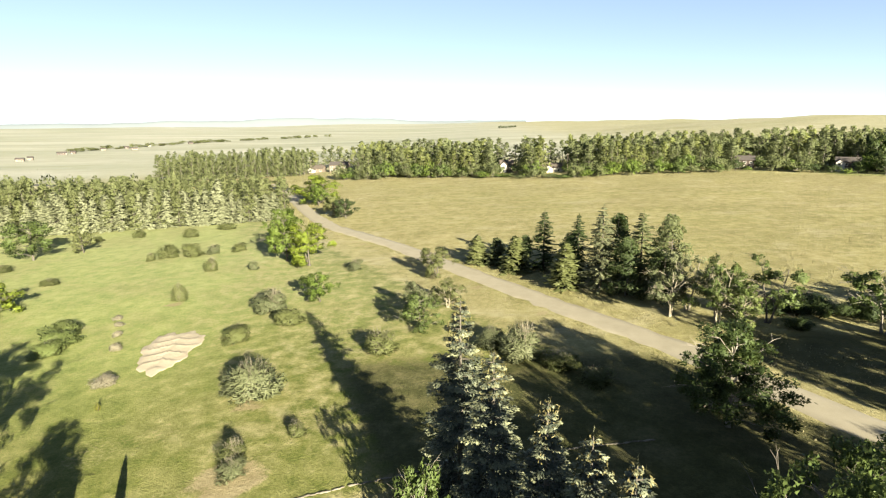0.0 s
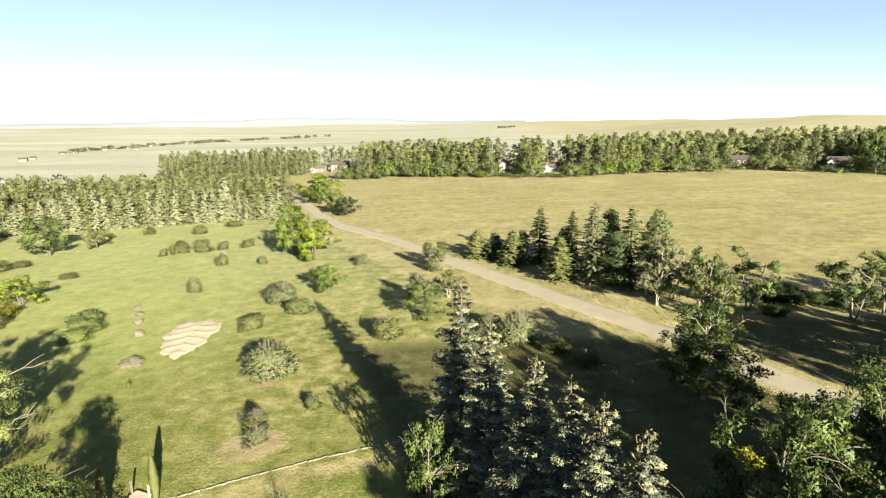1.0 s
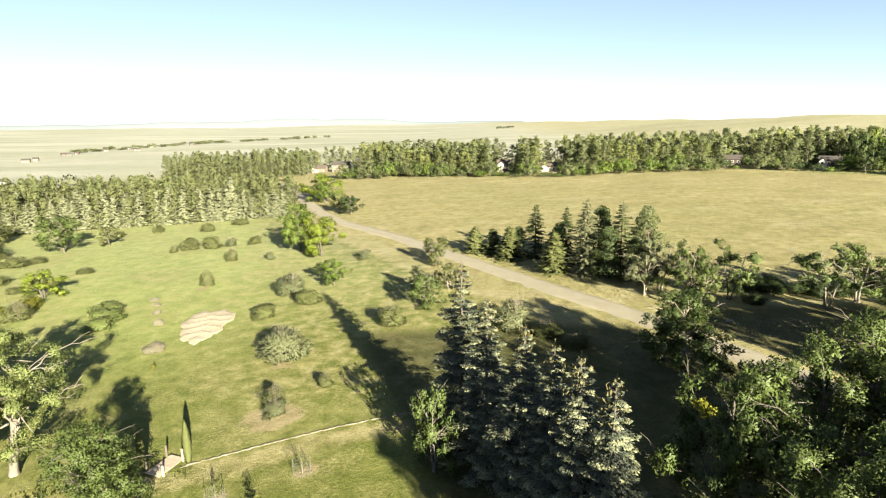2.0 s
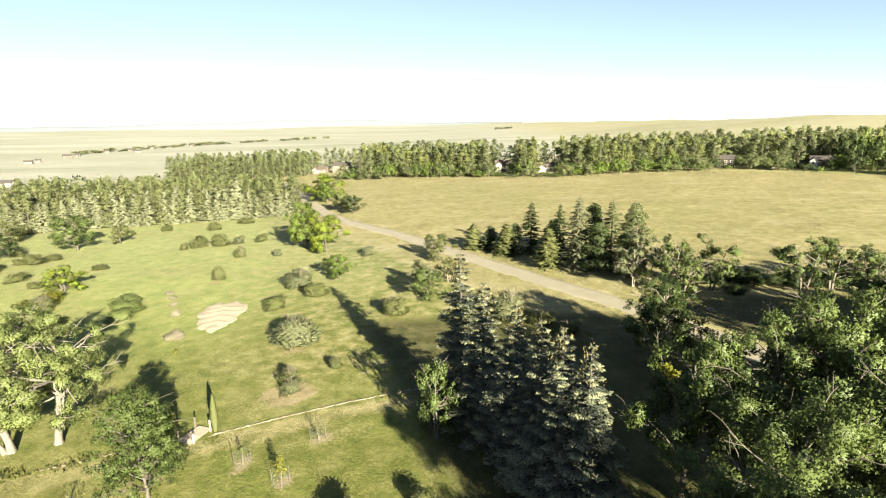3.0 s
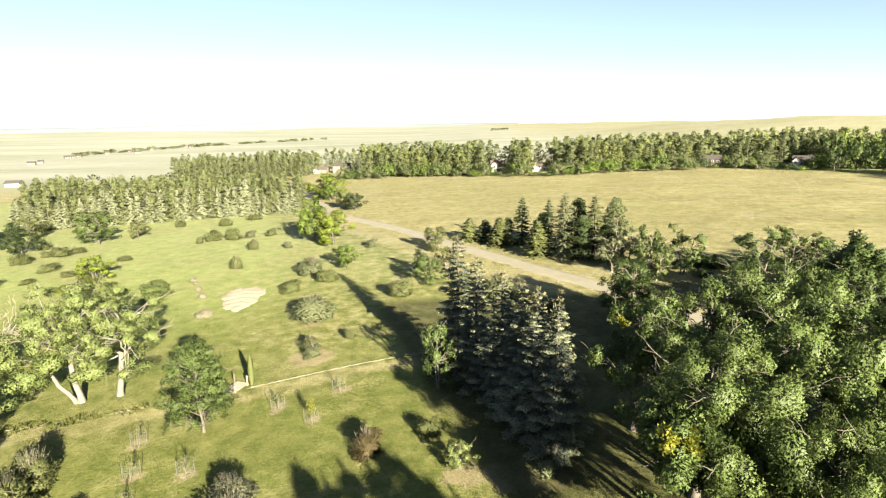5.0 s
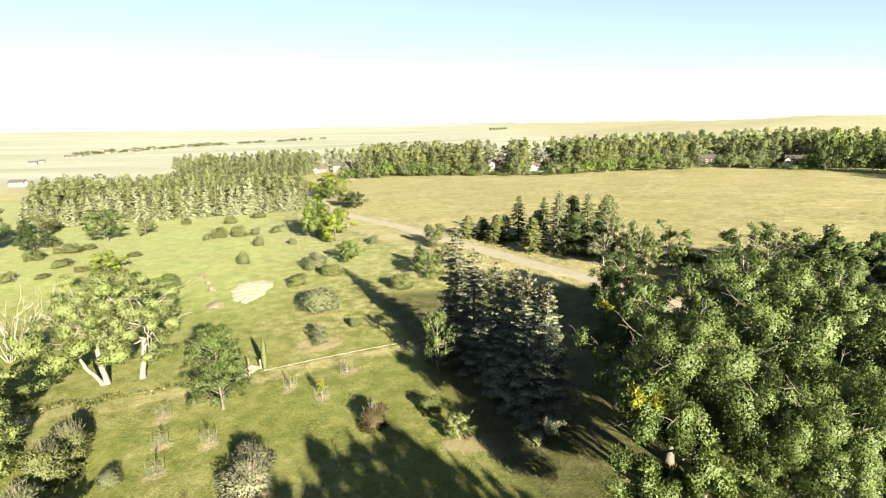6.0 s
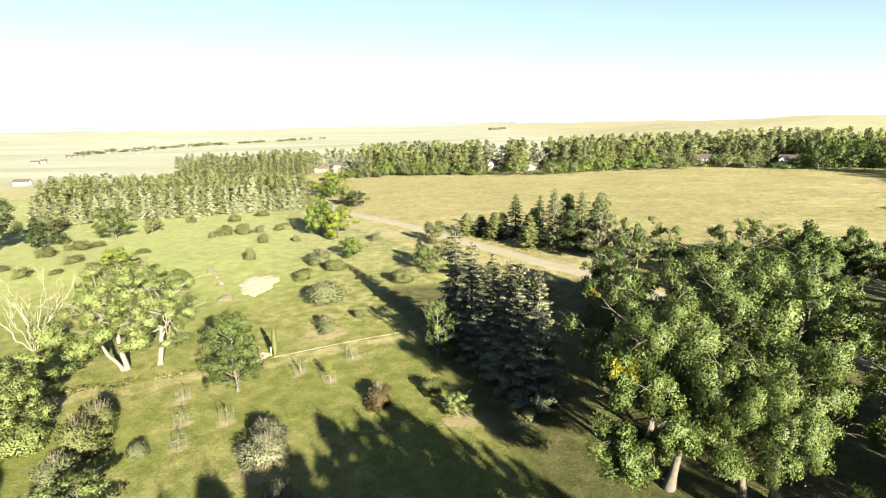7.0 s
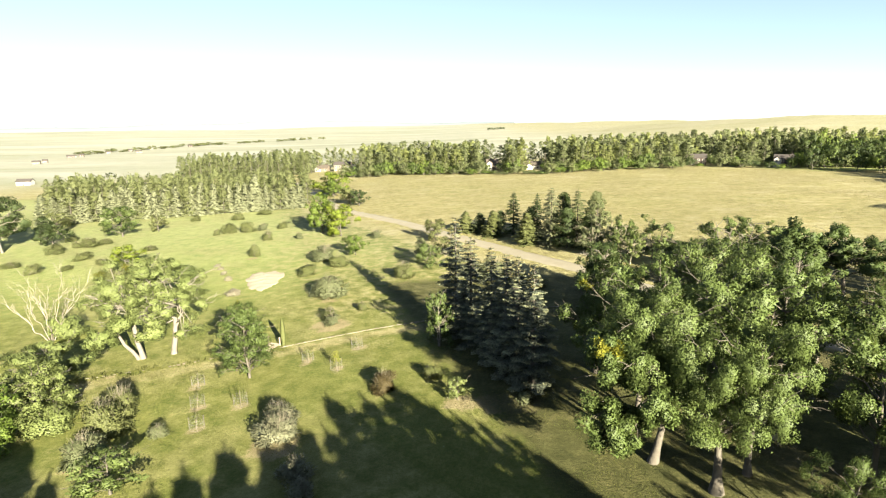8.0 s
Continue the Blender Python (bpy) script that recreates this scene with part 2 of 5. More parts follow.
def build_ground():
    xs, ys = axis(-190, 120, 2.0, -4900, 4900), axis(-70, 250, 2.0, -4900, 4900)
    X, Y = np.meshgrid(xs, ys)
    me = smooth(grid_mesh("ground", X, Y, height(X, Y)))
    x, y = X.ravel(), Y.ravel()
    d = line_distance(x, y, road_pts)
    dry = step(d, -21, -12)                                   # the verge and all east of the road
    dry = np.where(d > 0, 1.0, dry)
    far = step(y + 0.25 * x, 235, 250)                        # beyond the tree rows
    dry = np.maximum(dry, far) * (1 - 0.4 * step(np.hypot(x, y), 800, 1500) * step(x, -100, -800))   # far north-west greened, a haze tint put into the grass colour
    pale = step(np.hypot(x, y), 430, 620) * (0.45 + 0.55 * step(x, 420, 60)) + 0.14 * step(y, 70, 170) * step(d, -4, -14) * (1 - far)    # bleached grass of the plain, with distance haze put into the colour
    track = np.abs(line_distance(x, y, np.array(BORDER) + np.array([0.6, -2.6])))
    dry = np.maximum(dry, 0.62 * step(track, 4.2, 0.8))         # worn track beside the stone border
    shade_lawn = step(y, 78, 50) * step(d, 3, 9) * step(d, 80, 40)   # greener grass under the cottonwoods, a darker tone that stands in for shade
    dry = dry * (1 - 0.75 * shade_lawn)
    lawn_e = step(np.hypot((x - 300) / 95, (y - 340) / 38), 1.0, 0.8)   # watered lawn by the houses
    dry = dry * (1 - lawn_e)
    # Far lawn painted brighter to stand in for haze and glare; lawn_e is watered.
    hazed_lush = np.maximum(step(x, -20, -60), 0.8 * step(y, 75, 130)) * (1 - far) * step(d, -12, -40) * step(y, 50, 105) + lawn_e
    golden = 0.42 * step(x + 0.3 * y, -50, -4) * step(y, 46, 62) * step(d, -4, -12) * (1 - far)      # thin sun-dried grass toward the road
    dry = np.maximum(dry, golden)
    soil = np.zeros_like(x)
    for sx, sy, sr in soil_spots:
        soil = np.maximum(soil, step(np.hypot(x - sx, y - sy), sr + 1.2, sr - 0.6))
    soil = np.maximum(soil, 0.37 * step(d, -20, -14) * step(d, -4, -7))          # thin grass along the verge
    for wx, wy, wr in ((-20, 66, 10), (-14, 84, 12), (-34, 80, 6), (-26, 96, 8), (-38, 64, 6), (-30, 50, 8), (-14, 44, 7), (-44, 60, 8), (-62, 36, 7), (-52, 12, 5)):
        soil = np.maximum(soil, 0.42 * step(np.hypot(x - wx, y - wy), wr, wr * 0.3))   # worn places in the lawn
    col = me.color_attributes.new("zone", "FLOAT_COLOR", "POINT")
    col.data.foreach_set("color", np.stack([dry, np.clip(hazed_lush, 0, 1), soil, 1 - 0.9 * pale], -1).astype(np.float32).ravel())
    thick = step(d, -2.5, -5) * step(y, 92, 76) * step(x + 0.35 * y, 4, 16) * step(y, -40, -20)     # grass in the tree stand, darkened to put the trees' shade into the ground
    # The shade across the road is painted the same way.
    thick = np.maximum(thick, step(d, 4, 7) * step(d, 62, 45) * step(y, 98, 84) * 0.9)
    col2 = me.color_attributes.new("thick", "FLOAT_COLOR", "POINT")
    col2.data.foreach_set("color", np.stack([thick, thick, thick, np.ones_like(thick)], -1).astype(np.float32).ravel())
    ob = tagged(new("ground", me), "rolling prairie ground with mown green grass and dry tan meadow", "ground", kind="structure")
    m, nt, bsdf, out = nodes_of("grassland")
    geo = nt.nodes.new("ShaderNodeNewGeometry")
    pos = geo.outputs["Position"]
    att = nt.nodes.new("ShaderNodeVertexColor")
    att.layer_name = "zone"
    sep = nt.nodes.new("ShaderNodeSeparateColor")
    nt.links.new(att.outputs["Color"], sep.inputs[0])
    huge, big = noise_node(nt, 0.006, 4, 0.6, pos), noise_node(nt, 0.05, 5, 0.6, pos)
    mid, fine, blade = noise_node(nt, 0.35, 5, 0.65, pos), noise_node(nt, 2.2, 4, 0.7, pos), noise_node(nt, 9.0, 3, 0.7, pos)
    tex = mathn(nt, "MULTIPLY_ADD", mid, 0.4, mathn(nt, "MULTIPLY_ADD", fine, 0.3, mathn(nt, "MULTIPLY", blade, 0.3)))
    green = ramp(nt, tex, [(0.38, (0.052, 0.066, 0.012)), (0.5, (0.098, 0.107, 0.027)), (0.62, (0.156, 0.15, 0.049))])
    hazed_lush_c = ramp(nt, tex, [(0.38, (0.088, 0.12, 0.028)), (0.5, (0.164, 0.182, 0.058)), (0.62, (0.236, 0.24, 0.096))])
    dryc = ramp(nt, tex, [(0.37, (0.102, 0.086, 0.032)), (0.5, (0.184, 0.163, 0.074)), (0.63, (0.266, 0.239, 0.127))])
    soilc = ramp(nt, tex, [(0.36, (0.125, 0.104, 0.05)), (0.64, (0.245, 0.205, 0.118))])
    worn = ramp(nt, mathn(nt, "MULTIPLY_ADD", big, 0.7, mathn(nt, "MULTIPLY", mid, 0.3)), [(0.47, (0, 0, 0)), (0.57, (1, 1, 1))])
    jit = mathn(nt, "MULTIPLY_ADD", mathn(nt, "SUBTRACT", mid, 0.5), 0.9, sep.outputs[0])
    dryf = ramp(nt, jit, [(0.35, (0, 0, 0)), (0.65, (1, 1, 1))])
    c = mixc(nt, sep.outputs[1], green, hazed_lush_c)
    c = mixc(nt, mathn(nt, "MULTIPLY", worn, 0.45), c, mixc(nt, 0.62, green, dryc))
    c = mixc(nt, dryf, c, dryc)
    mp = nt.nodes.new("ShaderNodeMapping")
    mp.inputs["Scale"].default_value = (0.06, 0.13, 0.1)
    mp.inputs["Rotation"].default_value = (0, 0, 0.12)
    nt.links.new(pos, mp.inputs["Vector"])
    streak = noise_node(nt, 1.0, 9, 0.74, mp.outputs[0])
    bleached = ramp(nt, streak, [(0.52, (0, 0, 0)), (0.64, (1, 1, 1))])
    mossy = ramp(nt, streak, [(0.36, (1, 1, 1)), (0.47, (0, 0, 0))])
    c = mixc(nt, mathn(nt, "MULTIPLY", mathn(nt, "MULTIPLY", bleached, dryf), 0.5), c, (0.275, 0.25, 0.165))
    c = mixc(nt, mathn(nt, "MULTIPLY", mathn(nt, "MULTIPLY", mossy, dryf), 0.4), c, (0.1, 0.095, 0.0375))
    mq = nt.nodes.new("ShaderNodeMapping")
    mq.inputs["Scale"].default_value = (0.0016, 0.0075, 0.01)
    nt.links.new(pos, mq.inputs["Vector"])
    fields = noise_node(nt, 1.0, 5, 0.6, mq.outputs[0])
    # Plain grass tones, greyed and lightened to paint in the haze.
    haze_grass_c = ramp(nt, mathn(nt, "MULTIPLY_ADD", fields, 0.75, mathn(nt, "MULTIPLY", huge, 0.25)), [(0.38, (0.165, 0.174, 0.13)), (0.5, (0.22, 0.22, 0.178)), (0.62, (0.27, 0.264, 0.228))])
    c = mixc(nt, mathn(nt, "SUBTRACT", 1.0, att.outputs["Alpha"]), c, haze_grass_c)
    greenish = ramp(nt, mathn(nt, "MULTIPLY_ADD", huge, 0.6, mathn(nt, "MULTIPLY", big, 0.4)), [(0.42, (0, 0, 0)), (0.6, (1, 1, 1))])
    c = mixc(nt, mathn(nt, "MULTIPLY", mathn(nt, "MULTIPLY", greenish, dryf), 0.28), c, green)
    sj = mathn(nt, "MULTIPLY_ADD", mathn(nt, "SUBTRACT", fine, 0.5), 0.8, sep.outputs[2])
    c = mixc(nt, ramp(nt, sj, [(0.4, (0, 0, 0)), (0.7, (1, 1, 1))]), c, soilc)
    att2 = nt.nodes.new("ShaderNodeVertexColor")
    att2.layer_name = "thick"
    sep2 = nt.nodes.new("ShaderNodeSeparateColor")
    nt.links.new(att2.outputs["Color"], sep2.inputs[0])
    # Near-black grass tones that paint in the shade of the stand.
    stand_shade_c = ramp(nt, tex, [(0.38, (0.022, 0.024, 0.009)), (0.5, (0.042, 0.042, 0.016)), (0.62, (0.08, 0.073, 0.03))])
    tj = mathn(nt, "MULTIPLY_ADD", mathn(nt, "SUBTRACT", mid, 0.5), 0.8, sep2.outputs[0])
    c = mixc(nt, ramp(nt, tj, [(0.35, (0, 0, 0)), (0.7, (0.85, 0.85, 0.85))]), c, stand_shade_c)
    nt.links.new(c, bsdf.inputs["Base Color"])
    bsdf.inputs["Roughness"].default_value = 0.95
    bsdf.inputs["Specular IOR Level"].default_value = 0.1
    bump(nt, bsdf, mathn(nt, "MULTIPLY_ADD", fine, 0.6, mathn(nt, "MULTIPLY", blade, 0.4)), 1.0, 0.4)
    me.materials.append(m)
    return ob


def ribbon(name, pts, half, lift, mat, label, wobble=0.25, seed=1):
    """A road: a crowned strip along pts with uneven edges and sides that go into the ground."""
    rng = np.random.default_rng(seed)
    d = np.gradient(pts, axis=0)
    d /= np.linalg.norm(d, axis=1)[:, None]
    nrm = np.stack([d[:, 1], -d[:, 0]], -1)
    offs = np.array([-1.06, -1, -0.5, 0, 0.5, 1, 1.06]) * half
    lifts = np.array([-0.25, lift, lift + 0.03, lift + 0.05, lift + 0.03, lift, -0.25])
    jit = rng.normal(0, wobble, (len(pts), 2))
    X = np.zeros((len(pts), 7))
    Y, Z = X.copy(), X.copy()
    for k, (o, l) in enumerate(zip(offs, lifts)):
        oo = o + (jit[:, 0] if k < 2 else jit[:, 1] if k > 4 else 0)
        X[:, k], Y[:, k] = pts[:, 0] + nrm[:, 0] * oo, pts[:, 1] + nrm[:, 1] * oo
        Z[:, k] = height(X[:, k], Y[:, k]) + l
    me = grid_mesh(name, X[:, ::-1], Y[:, ::-1], Z[:, ::-1])
    me.materials.append(mat)
    return tagged(new(name, me), label, "road", kind="structure")


# ---- plant builders ----
def part(name, data, mat, parent, label=""):
    """A mesh (or bmesh) as one object under a thing."""
    if not isinstance(data, bpy.types.Mesh):
        me = bpy.data.meshes.new(name)
        data.to_mesh(me)
        data.free()
        data = me
    if mat is not None and not data.materials:
        data.materials.append(mat)
    ob = new(name, data)
    ob.parent = parent
    if label:
        tagged(ob, label)
    return ob


def cards(p, u, v):
    """One folded four-cornered leaf spray at each p, along u and across v."""
    n = len(p)
    w = np.cross(u, v)
    w /= np.maximum(np.linalg.norm(w, axis=1)[:, None], 1e-6)
    fold = w * np.linalg.norm(v, axis=1)[:, None] * 0.45
    verts = np.stack([p - u, p + v + fold, p + u, p - v + fold], 1).reshape(-1, 3)
    return verts, np.arange(4 * n).reshape(n, 4)


def unit(rng, n):
    v = rng.normal(size=(n, 3))
    return v / np.linalg.norm(v, axis=1)[:, None]


def leaf_cards(rng, p, size, slim=0.62):
    n = len(p)
    u = unit(rng, n)
    v = np.cross(u, unit(rng, n))
    v /= np.maximum(np.linalg.norm(v, axis=1)[:, None], 1e-6)
    s = size * rng.uniform(0.55, 1.35, (n, 1))
    return cards(p, u * s, v * s * slim)


def leaf_tris(name, rng, p, size, out, slim=0.8, along=0.0, soft=0.72):
    """Leaves: one small triangle at each p; their shading leans to the way the mass of leaves faces (out)."""
    n = len(p)
    u = unit(rng, n) * (1 - along) + out * along
    u /= np.maximum(np.linalg.norm(u, axis=1)[:, None], 1e-6)
    v = np.cross(u, unit(rng, n))
    v /= np.maximum(np.linalg.norm(v, axis=1)[:, None], 1e-6)
    s = size * rng.uniform(0.6, 1.4, (n, 1))
    V = np.stack([p - u * s * 0.8 + v * s * slim * 0.5, p - u * s * 0.5 - v * s * slim * 0.7, p + u * s], 1)
    own = np.cross(V[:, 1] - V[:, 0], V[:, 2] - V[:, 0])
    own /= np.maximum(np.linalg.norm(own, axis=1)[:, None], 1e-9)
    flip = np.sum(own * out, axis=1) < 0
    V[flip] = V[flip][:, ::-1]
    own[flip] *= -1
    nr = out * soft + own * (1 - soft)
    nr /= np.maximum(np.linalg.norm(nr, axis=1)[:, None], 1e-6)
    me = smooth(mesh_np(name, V.reshape(-1, 3), np.arange(3 * n).reshape(n, 3)))
    me.normals_split_custom_set_from_vertices(np.repeat(nr, 3, axis=0).tolist())
    return me


def tubes(lines, sides=5):
    """Tapered tubes: each line is (points, radii)."""
    V, F, base = [], [], 0
    ang = np.arange(sides) * 2 * math.pi / sides
    for pts, rad in lines:
        pts = np.asarray(pts, float)
        d = np.gradient(pts, axis=0)
        d /= np.maximum(np.linalg.norm(d, axis=1)[:, None], 1e-6)
        ref = np.where(np.abs(d[:, 2:3]) > 0.9, np.array([[1.0, 0, 0]]), np.array([[0, 0, 1.0]]))
        a = np.cross(d, ref)
        a /= np.linalg.norm(a, axis=1)[:, None]
        b = np.cross(d, a)
        ring = pts[:, None] + np.asarray(rad)[:, None, None] * (np.cos(ang)[None, :, None] * a[:, None] + np.sin(ang)[None, :, None] * b[:, None])
        V.append(ring.reshape(-1, 3))
        i = base + np.arange(len(pts) * sides).reshape(len(pts), sides)
        j = np.roll(i, -1, axis=1)
        F.append(np.stack([i[:-1], j[:-1], j[1:], i[1:]], -1).reshape(-1, 4))
        base += len(pts) * sides
    return np.concatenate(V), np.concatenate(F)


def bend(rng, a, b, n, sag, r0, r1):
    """A crooked limb from a to b."""
    t = np.linspace(0, 1, n)[:, None]
    L = np.linalg.norm(np.subtract(b, a))
    p = np.asarray(a) * (1 - t) + np.asarray(b) * t
    p = p + np.array([0, 0, 1]) * (sag * L * np.sin(math.pi * t)) + rng.normal(0, 0.035 * L, (n, 3)) * np.sin(math.pi * t)
    return p, r0 + (r1 - r0) * t[:, 0] ** 0.8


def broadleaf(seed, h, w, clear, clumps, leaves, size, puff=0.2, trunks=1, twigs=0, fine=2, sides=4, girth=0.019, stray=0.25, tufts=0, stems_at=(), flat=1.05, taper=0.0):
    """Trunk and crown meshes of a broadleaf tree: limbs run out to boughs, and each bough carries a cluster of leafy tufts."""
    rng = np.random.default_rng(seed)
    lines, cents, rads = [], [], []
    rz = (h - clear) / 2
    for _ in range(clumps):
        up, a = rng.uniform(-0.95, 0.95), rng.uniform(0, 6.283)
        rad = math.sqrt(1 - up * up) if up > 0 else math.sqrt(1 - 0.5 * up * up)
        k = rng.uniform(0.58, 1.0) if rng.random() < 0.85 else rng.uniform(0.1, 0.6)
        lump = 1 + 0.2 * math.sin(3 * a + seed)
        c = np.array([math.cos(a) * rad * w / 2 * k * lump, math.sin(a) * rad * w / 2 * k * lump, clear + rz * (0.98 + up * max(k, 0.5))])
        c[:2] *= 1 - taper * max(0.0, c[2] - clear) / (h - clear)
        cents.append(c)
        rads.append(w * puff * rng.uniform(0.55, 1.15))
    stems = []
    for foot, head, r0, r1 in stems_at:      # heavy trunks that fork into a few limbs
        p, r = bend(rng, foot, head, 8, 0.03, r0, r1)
        p[1:-1] = (p[:-2] + 2 * p[1:-1] + p[2:]) / 4
        r[0] *= 1.35
        lines.append((p, r))
        stems.append(p[-1])
    if stems_at:
        major = []
        for k in range(4 * len(stems)):
            c = cents[(k * 5) % len(cents)]
            st = min(stems, key=lambda q: np.linalg.norm(q - c))
            p, r = bend(rng, st, c, 8, 0.1, stems_at[0][3] * rng.uniform(0.5, 0.8), 0.06)
            lines.append((p, r))
            major.append(p)
        for c in cents:
            p = min(major, key=lambda q: np.linalg.norm(q[3] - c))
            lines.append(bend(rng, p[rng.integers(2, 6)], c, 5, 0.08, 0.09, 0.025))
    for s in range(0 if stems_at else trunks):
        a = rng.uniform(0, 6.28) if trunks > 1 else 0
        o = 0.06 * w if trunks > 1 else 0
        foot = np.array([math.cos(a) * o * 0.4, math.sin(a) * o * 0.4, -0.3])
        head = np.array([math.cos(a) * w * 0.16 * (trunks > 1) + rng.normal(0, 0.04 * w), math.sin(a) * w * 0.16 * (trunks > 1) + rng.normal(0, 0.04 * w), h * 0.82])
        p, r = bend(rng, foot, head, 9, 0.02, girth * h, 0.005 * h)
        p[1:-1] = (p[:-2] + 2 * p[1:-1] + p[2:]) / 4
        p[1:-1] = (p[:-2] + 2 * p[1:-1] + p[2:]) / 4
        r[0] *= 1.5
        stems.append(p)
        lines.append((p, r))
    for c, rd in zip(cents, rads):
        if stems_at:
            break
        st = stems[rng.integers(len(stems))]
        zt = max(clear * 0.75, c[2] - rng.uniform(0.25, 0.6) * math.hypot(c[0], c[1]) - 0.08 * h)
        k = int(np.clip(np.searchsorted(st[:, 2], zt), 1, len(st) - 2))
        p, r = bend(rng, st[k], c, 6, 0.08, 0.0065 * h * rng.uniform(0.7, 1.2), 0.002 * h)
        lines.append((p, r))
        for _ in range(fine):
            e = c + unit(rng, 1)[0] * rd * 0.8
            lines.append(bend(rng, p[3], e, 4, 0.05, 0.003 * h, 0.001 * h))
    for _ in range(twigs):
        c = cents[rng.integers(len(cents))]
        out = c * np.array([1, 1, 0]) / max(np.linalg.norm(c[:2]), 0.1)
        e = c + (out * rng.uniform(0.5, 1.2) + np.array([0, 0, rng.uniform(-0.2, 0.8)])) * w * puff * 1.5
        pl, rl = bend(rng, c, e, 5, 0.05, 0.0035 * h, 0.0012 * h)
        lines.append((pl, rl))
        for q in (2, 3):
            lines.append(bend(rng, pl[q], pl[q] + (e - c) * 0.4 + unit(rng, 1)[0] * 0.06 * w, 3, 0.05, 0.0018 * h, 0.0009 * h))
    balls = []                               # centre, radius, the way it lies from its bough
    for c, rd in zip(cents, rads):
        if not tufts:
            balls.append((c, rd, np.zeros(3)))
        for _ in range(tufts):
            v = unit(rng, 1)[0]
            balls.append((c + v * rd * rng.uniform(0.4, 0.8), rd * rng.uniform(0.3, 0.5), v))
    wgt = np.array([b[1] for b in balls]) ** 2
    cnt = (leaves * wgt / wgt.sum()).astype(int)
    P, N = [], []
    for (c, rd, way), n in zip(balls, cnt):
        v = unit(rng, n)
        if not tufts:
            v[:, 2] = np.where(v[:, 2] < -0.35, -v[:, 2], v[:, 2])
        rr = rd * (1 - 0.5 * rng.random((n, 1)) ** 2.5) * (1 + 0.25 * np.sin(v[:, :1] * 5 + c[0]) * np.sin(v[:, 1:2] * 5 + c[1]))
        rr = rr * np.where(rng.random((n, 1)) < stray, 1 + np.abs(rng.normal(0, 0.4, (n, 1))), 1.0)
        P.append(c + v * rr * np.array([*rng.uniform(0.8, 1.2, 2), rng.uniform(flat - 0.25, flat)]))
        P[-1][:, 2] = np.maximum(P[-1][:, 2], 0.15)
        N.append(v * 0.45 + way * 0.55 + (c - np.array([0, 0, h * 0.45])) / w * 0.38)
    P, N = np.concatenate(P), np.concatenate(N)
    N /= np.linalg.norm(N, axis=1)[:, None]
    tv, tf = tubes(lines, sides)
    return smooth(mesh_np("trunk", tv, tf)), leaf_tris("crown", rng, P, size, N, soft=0.88)


def conifer(seed, h, w, tiers, per, size, droop=0.25, clear=0.04, gaps=0.0, cones=0, fan=1, wave=0.25):
    """Trunk and crown of a spruce: whorls of drooping boughs, each a flat fan of sprays, denser to its tip."""
    rng = np.random.default_rng(seed)
    P, U, Vv, N, G = [], [], [], [], []
    tips, lines = [], []
    for i in range(tiers):
        q = (i + rng.uniform(-0.3, 0.3)) / tiers
        z = h * (clear + (0.985 - clear) * q)
        L0 = w / 2 * max(0.05, (1 - q) ** 0.62) * (1 - wave + wave * math.sin(i * 2.4 + seed))
        for k in range(per if q < 0.85 else max(4, int(per * 0.8))):
            if rng.random() < gaps:
                continue
            a, bright = rng.uniform(0, 6.283), rng.uniform(0.1, 1.0) ** 0.9
            L = L0 * rng.uniform(0.62, 1.18) + 0.12
            n = max(2, int(L / (size * 0.85)))
            s = ((np.arange(n) + rng.random(n)) / n) ** (0.7 if fan > 1 else 1.0)
            s = 0.25 + 0.75 * s
            d = np.array([math.cos(a), math.sin(a), 0.0])
            side = np.array([-math.sin(a), math.cos(a), 0.0])
            lift = 0.25 * (q - 0.3)
            zc = z + L * (lift * s - droop * s ** 2 + 0.12 * droop * s ** 4 * 4)
            if fan > 1 and k % 2:
                lines.append((np.array([[0, 0, z], [d[0] * L * 0.5, d[1] * L * 0.5, z + L * (lift * 0.5 - droop * 0.25)]]), np.array([0.05, 0.025])))
            for sgn in range(-fan, fan + 1):
                spread = sgn / fan * (size * 0.8 if fan == 1 else min(0.9, L * 0.3)) * (1.15 - 0.6 * s) * rng.uniform(0.6, 1.2, n)
                p = d[None] * (L * s)[:, None] + side[None] * spread[:, None]
                p[:, 2] = zc - abs(sgn / fan) * size * 0.3 + rng.normal(0, size * 0.22, n)
                u = d[None] * 0.85 + side[None] * (sgn / fan * 0.7) + np.array([0, 0, -0.2 + 0.3 * lift])[None] + rng.normal(0, 0.28, (n, 3))
                u /= np.linalg.norm(u, axis=1)[:, None]
                v = np.cross(u, np.array([0, 0, 1.0]) + rng.normal(0, 0.6, (n, 3)))
                v /= np.maximum(np.linalg.norm(v, axis=1)[:, None], 1e-6)
                sz = size * rng.uniform(0.7, 1.2, (n, 1))
                P.append(p)
                U.append(u * sz)
                Vv.append(v * sz * 0.5)
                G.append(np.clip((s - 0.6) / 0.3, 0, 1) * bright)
                N.append(d[None] * 0.75 + side[None] * (sgn / fan * 0.25) + np.array([0, 0, 0.55])[None] + rng.normal(0, 0.3, (n, 3)))
            if q > 0.8:
                tips.append(np.array([d[0] * L * 0.8, d[1] * L * 0.8, z - L * 0.1]))
    # leader
    P.append(np.stack([np.zeros(6), np.zeros(6), np.linspace(0.95, 1.0, 6) * h], -1))
    U.append(np.tile([0, 0, size * 0.8], (6, 1)) + rng.normal(0, size * 0.2, (6, 3)))
    Vv.append(unit(rng, 6) * size * 0.3)
    N.append(unit(rng, 6))
    G.append(np.ones(6))
